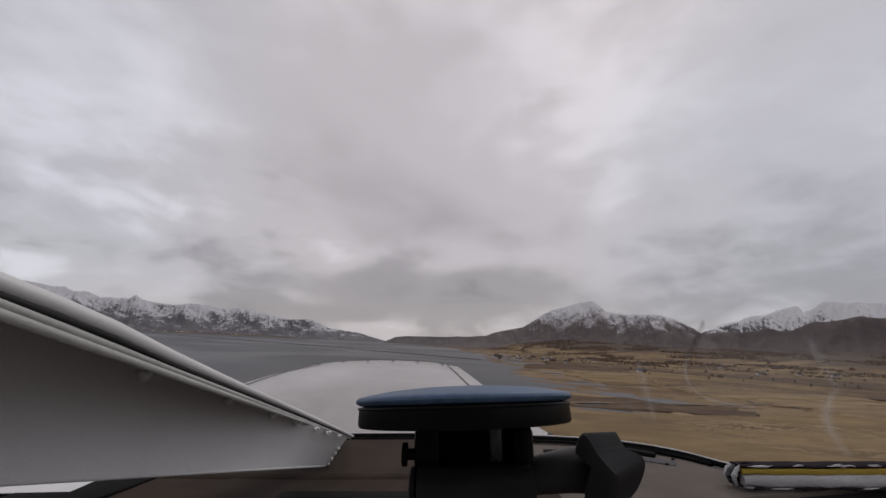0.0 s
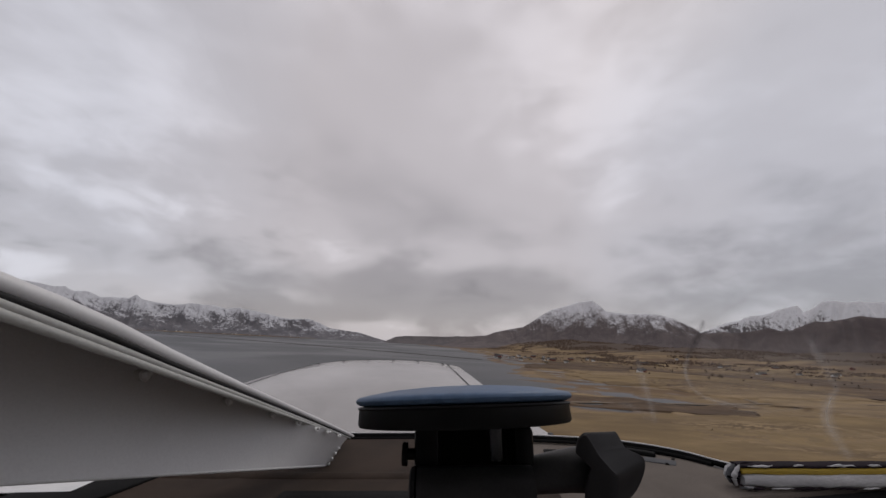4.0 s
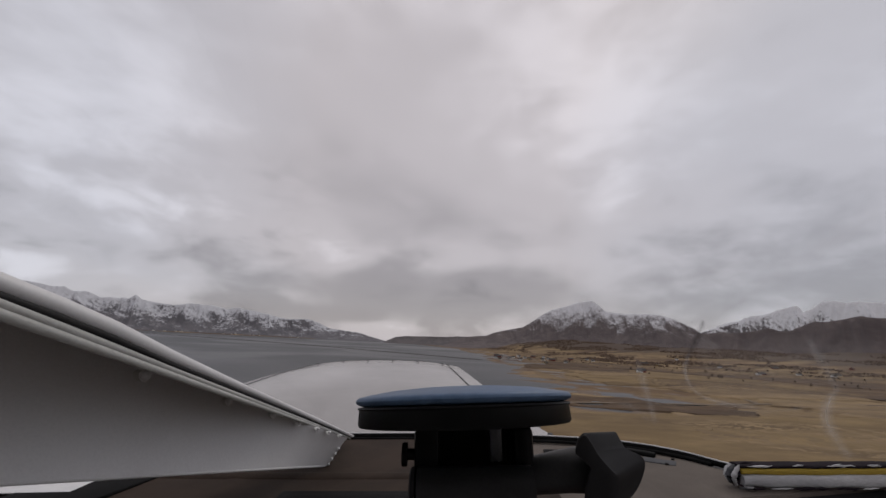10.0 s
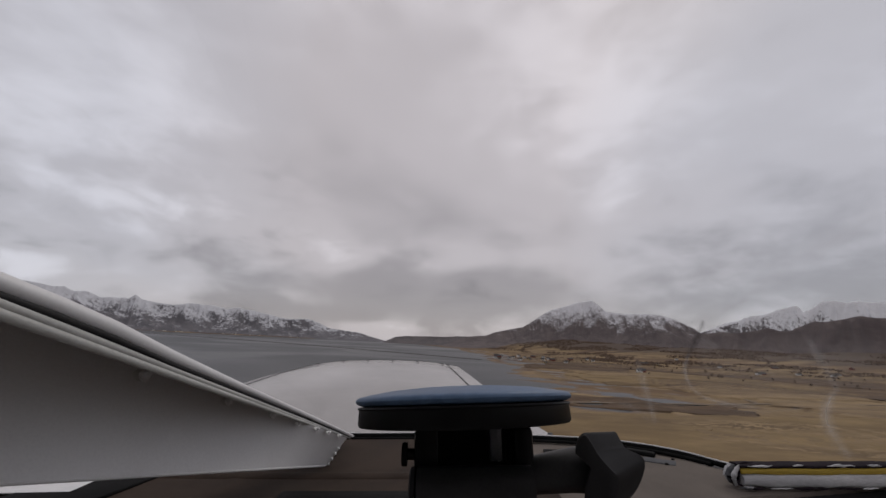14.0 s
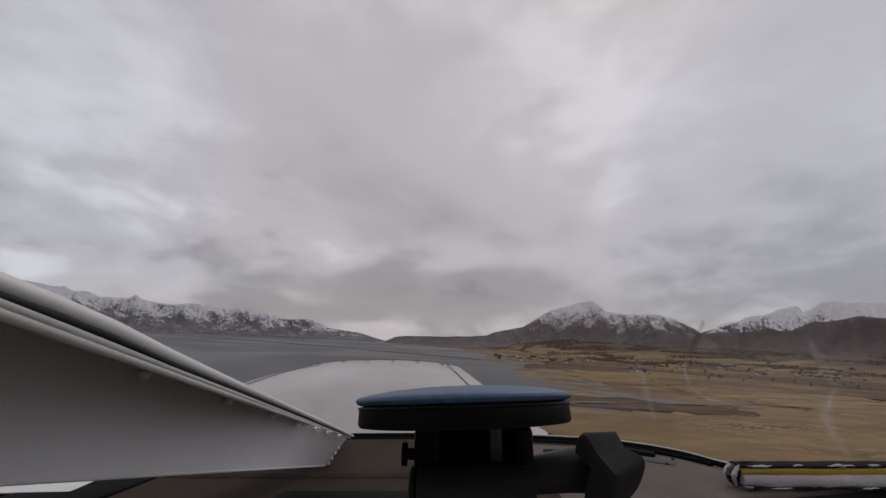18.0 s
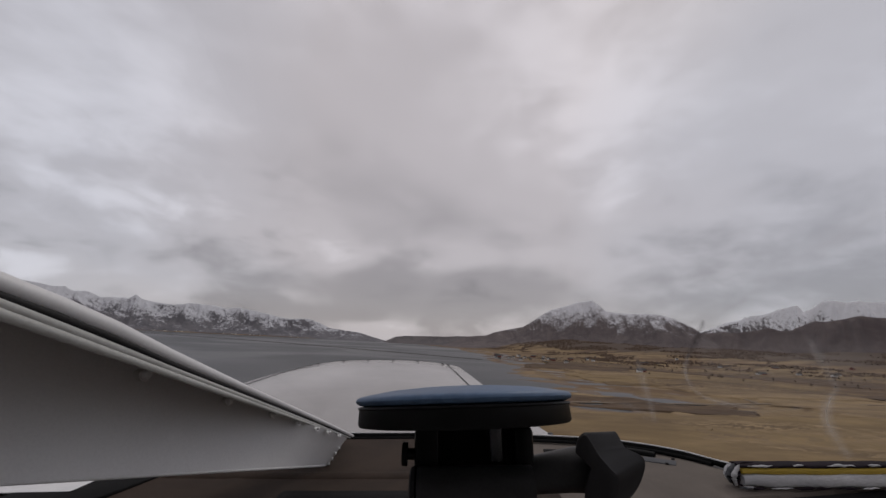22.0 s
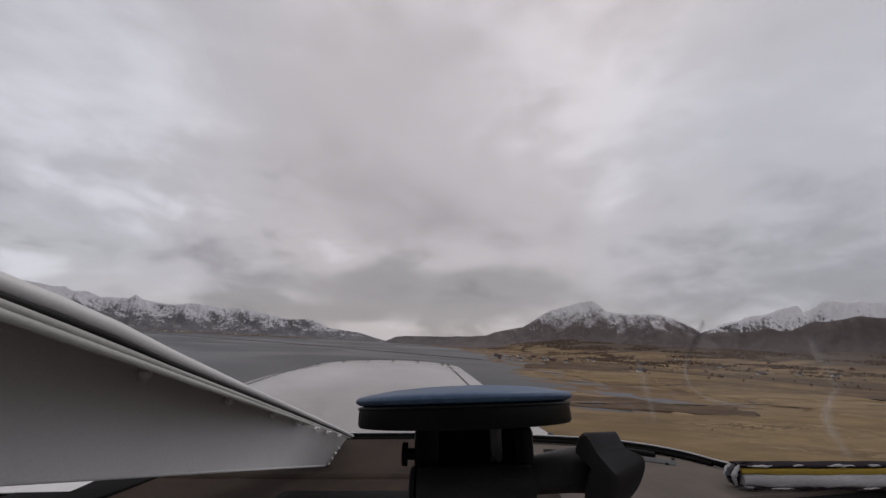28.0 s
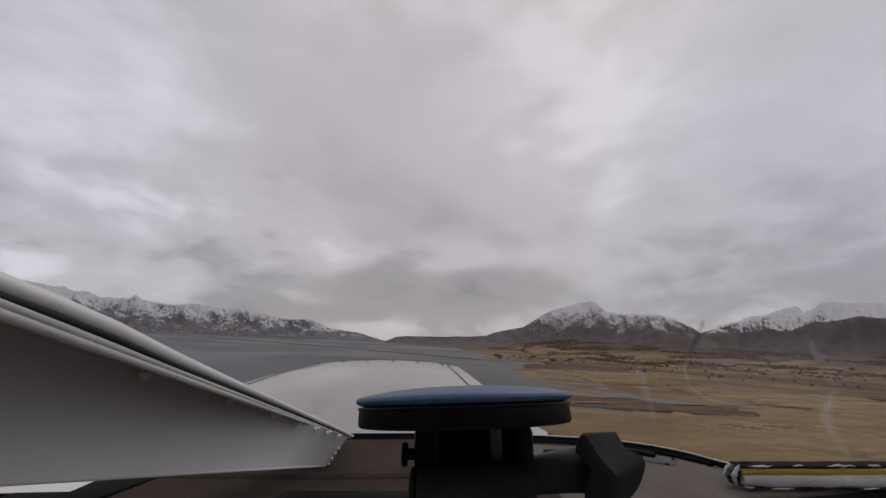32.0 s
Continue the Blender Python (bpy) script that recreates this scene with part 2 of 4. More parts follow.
def ground_material():
    n = Nodes("winter_grass_and_heath")
    cell = n.cells(0.0042, (1, 2.2, 1))
    s = n.tree.nodes.new("ShaderNodeSeparateColor")
    n.tree.links.new(cell, s.inputs[0])
    field = n.mix(s.outputs[0], (0.239, 0.170, 0.094), (0.338, 0.244, 0.135))
    heath = n.mix(s.outputs[1], (0.122, 0.081, 0.052), (0.192, 0.126, 0.073))
    broad = n.noise(0.0026, 4, 0.6, 0.6, (0.6, 1.8, 1))
    col = n.mix(n.span(broad, 0.46, 0.56), field, heath)
    streak = n.noise(0.010, 6, 0.62, 0.8, (0.7, 1.3, 1))
    col = n.mix(n.span(streak, 0.53, 0.60), col, n.mix(n.noise(0.05, 4, 0.6), (0.081, 0.055, 0.040), (0.145, 0.098, 0.063)))
    tuft = n.noise(0.16, 4, 0.65)
    col = n.mix(n.span(tuft, 0.35, 0.7), n.mix(0.72, (0.058, 0.044, 0.026), col), col)
    z = n.height()
    mud = n.mix(n.noise(0.03, 4, 0.6), (0.145, 0.112, 0.089), (0.233, 0.181, 0.141))
    col = n.mix(n.span(n.calc("ADD", z, n.calc("MULTIPLY", streak, 1.6)), 0.9, 1.8), mud, col)
    wood = n.mix(n.noise(0.02, 5, 0.65), (0.072, 0.055, 0.044), (0.128, 0.095, 0.073))
    col = n.mix(n.span(n.calc("ADD", z, n.calc("MULTIPLY", broad, 60.0)), 66.0, 96.0), col, wood)
    n.bump(tuft, 0.4, 0.6)
    return n.done(col, 0.95, 0, 0.1)


def mountain_material(name, line, soft, rock_a, rock_b, snow=(0.62, 0.63, 0.66), broken=1.0):
    """Bare rock and birch scrub below, toned paler for haze, wind-packed snow above the line, broken by crags."""
    n = Nodes(name)
    z, up_way = n.height(), n.slope()
    crag = n.noise(0.006, 6, 0.6, 0.8, (1, 1, 0.5))
    gully = n.noise(0.017, 5, 0.62, 1.0, (1, 1, 0.8))
    small = n.noise(0.05, 6, 0.72, 0.5, (1, 1, 0.6))
    rock = n.mix(n.span(n.noise(0.009, 5, 0.65, 0.5), 0.35, 0.65), rock_a, rock_b)
    level = n.calc("ADD", z, n.calc("MULTIPLY", n.calc("SUBTRACT", crag, 0.5), 330.0 * broken))
    level = n.calc("ADD", level, n.calc("MULTIPLY", n.calc("SUBTRACT", gully, 0.5), 270.0 * broken))
    level = n.calc("ADD", level, n.calc("MULTIPLY", n.calc("SUBTRACT", small, 0.5), 300.0 * broken))
    level = n.calc("ADD", level, n.calc("MULTIPLY", n.calc("SUBTRACT", up_way, 0.7), 260.0))
    n.bump(gully, 0.6, 10.0)
    drift = n.mix(n.span(small, 0.3, 0.7), tuple(0.86 * v for v in snow), snow)
    return n.done(n.mix(n.span(level, line - soft, line + soft), rock, drift), 0.9, 0, 0.15)


water_mat = water_material()
ground_mat = ground_material()
# Rock tones raised to paint in distance haze, bluish on the snowy range.
snow_range = mountain_material("snowy_range", 160, 60, (0.115, 0.112, 0.122), (0.165, 0.158, 0.166), (0.60, 0.605, 0.63))
dark_peak = mountain_material("dark_peak", 318, 100, (0.104, 0.089, 0.089), (0.150, 0.127, 0.123), (0.72, 0.72, 0.74), 0.9)
far_range = mountain_material("far_range", 262, 45, (0.100, 0.092, 0.094), (0.140, 0.126, 0.124))
bright_snow = mountain_material("bright_snow", 262, 55, (0.115, 0.104, 0.106), (0.160, 0.146, 0.146), (0.84, 0.845, 0.86), 1.15)
wooded_slope = mountain_material("wooded_slope", 900, 40, (0.108, 0.090, 0.090), (0.148, 0.123, 0.118))
road_mat = surface("worn_asphalt", (0.17, 0.135, 0.10), (0.215, 0.172, 0.128), 0.2, 0.95, spec=0.08)
house_white = surface("white_cladding", (0.66, 0.66, 0.64), (0.76, 0.75, 0.73), 0.8, 0.7)
house_red = surface("red_cladding", (0.15, 0.035, 0.025), (0.21, 0.05, 0.035), 0.8, 0.75)
house_ochre = surface("ochre_cladding", (0.30, 0.21, 0.09), (0.38, 0.27, 0.12), 0.8, 0.75)
roof_mat = surface("dark_roof_tiles", (0.045, 0.043, 0.043), (0.075, 0.07, 0.068), 1.2, 0.8)
pane_mat = surface("house_window_glass", (0.02, 0.024, 0.028), (0.035, 0.04, 0.045), 1.0, 0.12)
bark = surface("birch_bark", (0.10, 0.085, 0.072), (0.19, 0.17, 0.15), 3.0, 0.9)
# Twig colour raised for the haze over the far plain.
twigs = surface("bare_twigs", (0.090, 0.064, 0.048), (0.145, 0.103, 0.074), 0.8, 0.95, spec=0.1)
rock_mat = surface("shore_rock", (0.06, 0.055, 0.05), (0.12, 0.11, 0.10), 0.25, 0.9, bump=0.4, depth=0.3)
concrete = surface("bridge_concrete", (0.30, 0.29, 0.28), (0.40, 0.39, 0.37), 0.1, 0.85)


# ---- building helpers ----
BASES = {}


def thing(name, base=(0, 0, 0), frame_of=None, label="", category="", group="", kind=""):
    """An Empty at the base of a thing; its parts are given in the coordinates of frame_of."""
    ob = new(name)
    ob.empty_display_size = 0.05
    ob.matrix_world = (frame_of or Matrix()) @ Matrix.Translation(base)
    BASES[ob.name] = Vector(base)
    return tagged(ob, label, category, group, kind)


def part(name, bm, material, parent=None, label="", smooth=True):
    """One mesh object under a thing or a part."""
    base = BASES.get(parent.name, Vector((0, 0, 0))) if parent else Vector((0, 0, 0))
    bmesh.ops.recalc_face_normals(bm, faces=bm.faces)
    bmesh.ops.translate(bm, verts=bm.verts, vec=-base)
    me = bpy.data.meshes.new(name)
    bm.to_mesh(me)
    bm.free()
    me.materials.append(material)
    if smooth:
        me.shade_smooth()
        me.set_sharp_from_angle(angle=radians(38))
    ob = new(name, me)
    if parent:
        ob.parent = parent
        BASES[ob.name] = base
    if label:
        ob["label"] = label
    return ob


def grid_mesh(name, rows):
    """A mesh from a numpy array of shape (n, m, 3)."""
    n, m = rows.shape[:2]
    idx = np.arange(n * m).reshape(n, m)
    quads = np.stack([idx[:-1, :-1], idx[1:, :-1], idx[1:, 1:], idx[:-1, 1:]], -1).reshape(-1, 4)
    me = bpy.data.meshes.new(name)
    me.from_pydata(rows.reshape(-1, 3).tolist(), [], quads.tolist())
    me.shade_smooth()
    return me


def loft(rings, closed=True, caps=True):
    """Skin a row of point rings."""
    bm = bmesh.new()
    made = [[bm.verts.new(p) for p in ring] for ring in rings]
    k = len(made[0])
    for a, b in zip(made, made[1:]):
        for i in range(k if closed else k - 1):
            j = (i + 1) % k
            bm.faces.new((a[i], a[j], b[j], b[i]))
    if caps and closed:
        bm.faces.new(made[0])
        bm.faces.new(made[-1])
    return bm


def tube(points, radius, sides=10, squash=1.0):
    """A rod along points; radius: one number or one for each point."""
    pts = [Vector(p) for p in points]
    radii = radius if isinstance(radius, (list, tuple)) else [radius] * len(pts)
    rings = []
    for i, p in enumerate(pts):
        way = (pts[min(i + 1, len(pts) - 1)] - pts[max(i - 1, 0)]).normalized()
        side = way.cross(Vector((0, 0, 1)))
        side = side.normalized() if side.length > 1e-4 else Vector((1, 0, 0))
        top = side.cross(way)
        rings.append([p + radii[i] * (side * math.cos(a) + top * math.sin(a) * squash) for a in (2 * math.pi * j / sides for j in range(sides))])
    return loft(rings)


def block(size, at=(0, 0, 0), turn=(0, 0, 0), bevel=0.0, steps=2):
    bm = bmesh.new()
    bmesh.ops.create_cube(bm, size=1.0)
    bmesh.ops.scale(bm, vec=size, verts=bm.verts)
    if bevel:
        bmesh.ops.bevel(bm, geom=bm.edges, offset=bevel, segments=steps, affect="EDGES", profile=0.5)
    bmesh.ops.transform(bm, matrix=pose(*at, *turn), verts=bm.verts)
    return bm


def spin(profile, at, turn=(0, 0, 0), sides=48):
    """A turned body from (radius, height) pairs."""
    rings = [[(r * math.cos(a), r * math.sin(a), h) for a in (2 * math.pi * j / sides for j in range(sides))] for r, h in profile]
    bm = loft(rings)
    bmesh.ops.transform(bm, matrix=pose(*at, *turn), verts=bm.verts)
    return bm


def slab(loop, thickness):
    """A plate from a planar outline, thickened along its normal."""
    pts = [Vector(p) for p in loop]
    normal = (pts[1] - pts[0]).cross(pts[2] - pts[0]).normalized()
    return loft([pts, [p + normal * thickness for p in pts]])


def smooth_line(points, steps=8):
    """A Catmull-Rom line through the points."""
    p = [Vector(points[0])] + [Vector(q) for q in points] + [Vector(points[-1])]
    out = []
    for a, b, c, d in zip(p, p[1:], p[2:], p[3:]):
        for i in range(steps):
            t = i / steps
            out.append(0.5 * (2 * b + (c - a) * t + (2 * a - 5 * b + 4 * c - d) * t * t + (3 * b - a - 3 * c + d) * t ** 3))
    return out + [p[-1]]


# ---- landscape: noise, ground, water, mountains ----
def value_noise(x, y, seed):
    xi, yi = np.floor(x).astype(np.int64), np.floor(y).astype(np.int64)
    fx, fy = x - xi, y - yi
    fx, fy = fx * fx * (3 - 2 * fx), fy * fy * (3 - 2 * fy)

    def rnd(i, j):
        h = (i * 374761393 + j * 668265263 + seed * 974634777) & 0x7FFFFFFF
        h = ((h ^ (h >> 13)) * 1274126177) & 0x7FFFFFFF
        return ((h ^ (h >> 16)) & 0xFFFF) / 65535.0

    a, b = rnd(xi, yi), rnd(xi + 1, yi)
    c, d = rnd(xi, yi + 1), rnd(xi + 1, yi + 1)
    return (a * (1 - fx) + b * fx) * (1 - fy) + (c * (1 - fx) + d * fx) * fy


def fbm(x, y, seed, octaves=5, ridged=False):
    total, amp, norm = np.zeros(np.broadcast(x, y).shape), 1.0, 0.0
    for o in range(octaves):
        v = value_noise(x * 2 ** o + 17.3 * o, y * 2 ** o - 9.1 * o, seed + o)
        total += amp * ((1 - np.abs(2 * v - 1)) if ridged else v)
        norm += amp
        amp *= 0.5
    return total / norm


def ramp01(v, lo, hi):
    t = np.clip((v - lo) / (hi - lo), 0, 1)
    return t * t * (3 - 2 * t)


COAST_Y = [-4900, -1500, 0, 300, 520, 800, 1500, 2000, 3000, 4000, 4900]
COAST_X = [-300, -60, 10, 66, 122, 172, 222, 250, 160, -150, -420]


def ground_height(x, y):
    """Tidal flats along a wandering coast, low fields, wooded feet of the hills."""
    d = x - np.interp(y, COAST_Y, COAST_X) + 120 * (fbm(x / 210, y / 260, 5, 4) - 0.5) + 40 * (fbm(x / 55, y / 70, 8, 3) - 0.5)
    h = -4 + 4.9 * ramp01(d, -60, 50) + 3.0 * ramp01(d, 90, 420)
    h += 8.0 * (fbm(x / 95, y / 60, 11, 5, True) - 0.70) * ramp01(d, -30, 30) * (1 - 0.9 * ramp01(d, 170, 400)) * (0.10 + 0.90 * ramp01(y, 330, 470))
    h += 7 * (fbm(x / 420, y / 300, 21, 4) - 0.35) * ramp01(d, 250, 800)
    r = np.hypot(x, y)
    h += 112 * ramp01(r, 1500, 4100) * ramp01(d, 350, 1200) * (0.7 + 0.6 * fbm(x / 500, y / 500, 31, 4))
    return h


def polar_ground():
    ang = np.radians(np.linspace(-180, 180, 721))
    rad = np.concatenate([[0.5], np.geomspace(30, 4950, 230)])
    a, r = np.meshgrid(ang, rad, indexing="ij")
    x, y = r * np.sin(a), r * np.cos(a)
    return np.stack([x, y, ground_height(x, y)], -1)


ground = new("ground", grid_mesh("ground", polar_ground()))
ground.data.materials.append(ground_mat)
tagged(ground, "straw-brown winter fields and heath with muddy tidal flats", "ground", kind="structure")

ring = np.stack([np.stack([r * np.sin(np.radians(np.linspace(-180, 180, 361))), r * np.cos(np.radians(np.linspace(-180, 180, 361))), np.zeros(361)], -1)
                 for r in (0.5, 60, 400, 1500, 4950)])
water = new("water", grid_mesh("water", ring))
water.data.materials.append(water_mat)
tagged(water, "calm slate-grey fjord water under cloud", "water", kind="structure")


def mountain(name, material, az_el, near, far, seed, rough, label, foot=(0.0, 0.0), ribs=0.75):
    """A ridge whose skyline passes through (bearing, elevation) pairs seen from the aircraft."""
    az_pts, el_pts = zip(*az_el)
    n, m = int((az_pts[-1] - az_pts[0]) * 14) + 20, 80
    az_line = np.linspace(az_pts[0] - foot[0], az_pts[-1] + foot[1], n)
    crest = near + (far - near) * 0.62
    tops = np.interp(az_line, (az_pts[0] - foot[0], *az_pts, az_pts[-1] + foot[1]), (-0.9, *el_pts, -0.9)) if foot[0] or foot[1] else np.interp(az_line, az_pts, el_pts)
    tall = np.tan(np.radians(tops)) * crest + EYE_HEIGHT
    t = np.linspace(0, 1, m)
    a, tt = np.meshgrid(np.radians(az_line), t, indexing="ij")
    r = near + (far - near) * tt
    x, y = r * np.sin(a), r * np.cos(a)
    rise = np.where(tt < 0.62, 0.35 * (tt / 0.62) + 0.65 * (tt / 0.62) ** 2.2, 1 - ramp01(tt, 0.62, 1.0) * 0.75)
    # Spurs and gullies run down the fall line; the crest keeps its height.
    bend = 2.4 * (fbm(x / 420, y / 420, seed + 3, 3) - 0.5)
    spur = fbm(np.degrees(a) * 0.55 + bend, tt * 1.1, seed + 9, 5, True) - 0.6
    flank = np.clip(4 * rise * (1 - rise), 0, 1) ** 0.7
    crag = fbm(x / 150, y / 150, seed, 6, True) - 0.62
    h = tall[:, None] * rise * (1 + ribs * spur * flank + rough * crag * (0.2 + 0.8 * flank))
    notch = fbm(az_line * 2.6, az_line * 0.0, seed + 40, 4, True) - 0.6
    h += (tall * 0.10 * rough * notch)[:, None] * rise ** 3
    h = h * (0.25 + 0.75 * ramp01(tt, 0, 0.12)) - 3
    ob = new(name, grid_mesh(name, np.stack([x, y, h], -1)))
    ob.data.materials.append(material)
    return tagged(ob, label, "mountain")


mountain("snowy_mountain_range", snow_range,
         [(-64, 5.0), (-56, 4.3), (-50, 4.2), (-46.8, 3.6), (-44.3, 3.31), (-43.7, 3.49), (-42.9, 2.93), (-42.0, 3.19), (-40.6, 2.58), (-39.4, 2.8), (-38.2, 2.75), (-37.6, 3.26), (-37.0, 2.76), (-35.5, 2.58), (-33.7, 2.47), (-31.9, 2.79), (-30.0, 2.67), (-28.0, 2.48), (-26.7, 2.7), (-24.9, 2.47), (-23.1, 2.17), (-21.5, 1.84), (-19.7, 1.75), (-17.7, 1.89), (-16.1, 1.39), (-14.5, 0.79), (-12.1, 0.53), (-10.4, 0.41), (-7.9, -0.26)],
         4250, 4900, 41, 0.30, "long mountain range streaked with snow above the far shore", (3, 3))
mountain("wooded_headland", far_range, [(-5.0, 0.1), (-3.4, 0.3), (-1.0, 0.4), (3, 0.55), (8, 0.9), (13, 0.8)], 3900, 4500, 55, 0.3,
         "low dark wooded headland reaching into the fjord", (2, 3))
mountain("dark_mountain", dark_peak,
         [(5.6, 0.7), (8.5, 1.01), (9.7, 1.52), (11.8, 2.05), (13.8, 2.48), (15.5, 3.55), (17.1, 4.69), (17.9, 5.1), (19.5, 5.57), (21.5, 6.26), (22.6, 6.48), (23.5, 6.61), (24.4, 6.04), (25.4, 5.09), (26.4, 5.0), (27.4, 4.9), (28.8, 4.8), (30.1, 4.92), (32.0, 4.73), (33.2, 4.35), (34.3, 3.76), (35.4, 3.19)],
         3300, 4300, 71, 0.12, "broad dark mountain with a snow-dusted rocky summit", (4, 5), 0.38)
mountain("wooded_foothill", wooded_slope,
         [(34.2, 2.08), (35.4, 2.42), (37.6, 2.66), (39.7, 2.7), (41.7, 3.1), (42.5, 3.39), (43.6, 3.05), (44.5, 3.15), (46.3, 4.03), (48.0, 4.23), (49.9, 4.67), (56, 3.8), (64, 3.0)],
         3600, 4240, 97, 0.15, "dark wooded foothill below the snowy ridge", (9, 4))
mountain("snowy_mountain", bright_snow,
         [(33, 1.5), (37.1, 3.1), (38.2, 3.68), (39.8, 4.1), (41.4, 4.75), (42.9, 5.0), (44.1, 5.56), (45.3, 5.79), (45.8, 5.15), (46.3, 5.42), (47.4, 6.22), (48.2, 6.26), (49.2, 6.07), (50.1, 6.21), (56, 5.2), (62, 4.2), (68, 3.4)],
         4250, 4900, 83, 0.2, "snow-covered mountain ridge behind the brown plain", (3, 4))

# ---- the aircraft ----
aircraft = thing("light_aircraft", (0, 0.4, -0.25), AIR, "white light aircraft nose and cockpit with a brown cloth glareshield", "aircraft")

# Engine cowling: sections from the windshield base to the nose.
SECTIONS = [(0.888, -0.31, 0.585, -0.2045, 0.020), (1.05, -0.30, 0.495, -0.165, 0.024), (1.3, -0.29, 0.445, -0.136, 0.026), (1.6, -0.30, 0.41, -0.112, 0.028),
            (1.9, -0.305, 0.378, -0.097, 0.030), (1.97, -0.305, 0.36, -0.101, 0.034), (2.02, -0.305, 0.33, -0.125, 0.04)]


def cowl_top(y, t):
    """A point of the cowling's upper skin; t runs from -1 to 1 across."""
    ys, cs, ws, zs, ds = zip(*SECTIONS)
    return Vector((np.interp(y, ys, cs) + t * np.interp(y, ys, ws), y, np.interp(y, ys, zs) - np.interp(y, ys, ds) * abs(t) ** 2.6))


rings = []
for y, c, w, z, d in SECTIONS:
    top = [cowl_top(y, t) for t in np.linspace(-1, 1, 25)]
    right = [Vector((c + w + 0.012 * math.sin(a), y, z - d - 0.05 - 0.30 * i / 5)) for i, a in enumerate(np.linspace(0.6, 2.4, 6))]
    left = [Vector((c - w - 0.012 * math.sin(a), y, z - d - 0.05 - 0.30 * i / 5)) for i, a in enumerate(np.linspace(0.6, 2.4, 6))]
    rings.append(top + right + left[::-1])
cowling = part("cowling", loft(rings), white_paint, aircraft, "white painted engine cowling")
for t in (-0.88, 0.86):
    line = [cowl_top(y, t) + Vector((0, 0, 0.0015)) for y in np.linspace(0.90, 1.9, 24)]
    part("seam", tube(line, 0.0022, 6, 0.5), seam_dark, cowling)
line = [cowl_top(1.925, t) + Vector((0, 0, 0.0015)) for t in np.linspace(-0.96, 0.96, 30)]
part("seam", tube(line, 0.0022, 6, 0.5), seam_dark, cowling)
for t in np.linspace(-0.8, 0.8, 6):
    p = cowl_top(1.895, t)
    part("fastener", spin([(0.0001, 0.003), (0.006, 0.003), (0.008, 0)], (p.x, p.y, p.z), sides=10), seam_dark, cowling)
for x in (-0.135, -0.02, 0.12, 0.235):
    p = cowl_top(0.94, (x + 0.32) / 0.555)
    part("fastener", spin([(0.0001, 0.003), (0.005, 0.003), (0.007, 0)], (p.x, p.y, p.z), sides=10), seam_dark, cowling)

# Windshield base: an oval in plan, with a black seal and a bright outer lip.
BASE = smooth_line([(-1.02, 0.66, -0.2), (-0.75, 0.80, -0.2), (-0.45, 0.862, -0.2), (-0.19, 0.872, -0.2), (0.06, 0.870, -0.2), (0.274, 0.837, -0.2), (0.363, 0.80, -0.2), (0.427, 0.743, -0.2),
                    (0.468, 0.665, -0.2), (0.53, 0.636, -0.203), (0.60, 0.624, -0.206), (0.70, 0.62, -0.206)], 10)
windshield = part("windshield", tube(BASE, 0.0042, 8), rubber, aircraft, "black rubber windshield seal")
part("lip", tube([p + Vector((0.004, 0.009, 0.003)) for p in BASE if p.x > -0.30], 0.0014, 8), tube_paint, windshield, "bright metal outer lip")

canopy = []
for p in BASE:
    row = []
    for k in range(9):
        s = k / 8
        row.append((p.x * (1 + 0.12 * s), p.y + s * (-0.35 - p.y), p.z + 0.004 + 0.62 * s ** 0.85))
    canopy.append(row)
pane = part("glass", loft(canopy, closed=False), glass, windshield, "clear curved acrylic windshield")
pane.visible_shadow = False

def ribbon(points, widths):
    """A thin film just inside the glass, with soft uneven width."""
    line = smooth_line(points, 8)
    bm = bmesh.new()
    film_layer = bm.verts.layers.float.new("film")
    rows = []
    for i, p in enumerate(line):
        t = i / (len(line) - 1)
        way = (line[min(i + 1, len(line) - 1)] - line[max(i - 1, 0)]).normalized()
        side = way.cross(p.normalized()).normalized()
        w = np.interp(t, np.linspace(0, 1, len(widths)), widths)
        row = []
        for k in range(-4, 5):
            v = bm.verts.new(p * 0.992 + side * w * k / 4)
            v[film_layer] = (1 - abs(k) / 4) ** 1.5 * min(1.0, 10 * t, 10 * (1 - t))
            row.append(v)
        rows.append(row)
    for a, b in zip(rows, rows[1:]):
        for k in range(8):
            bm.faces.new((a[k], a[k + 1], b[k + 1], b[k]))
    return bm


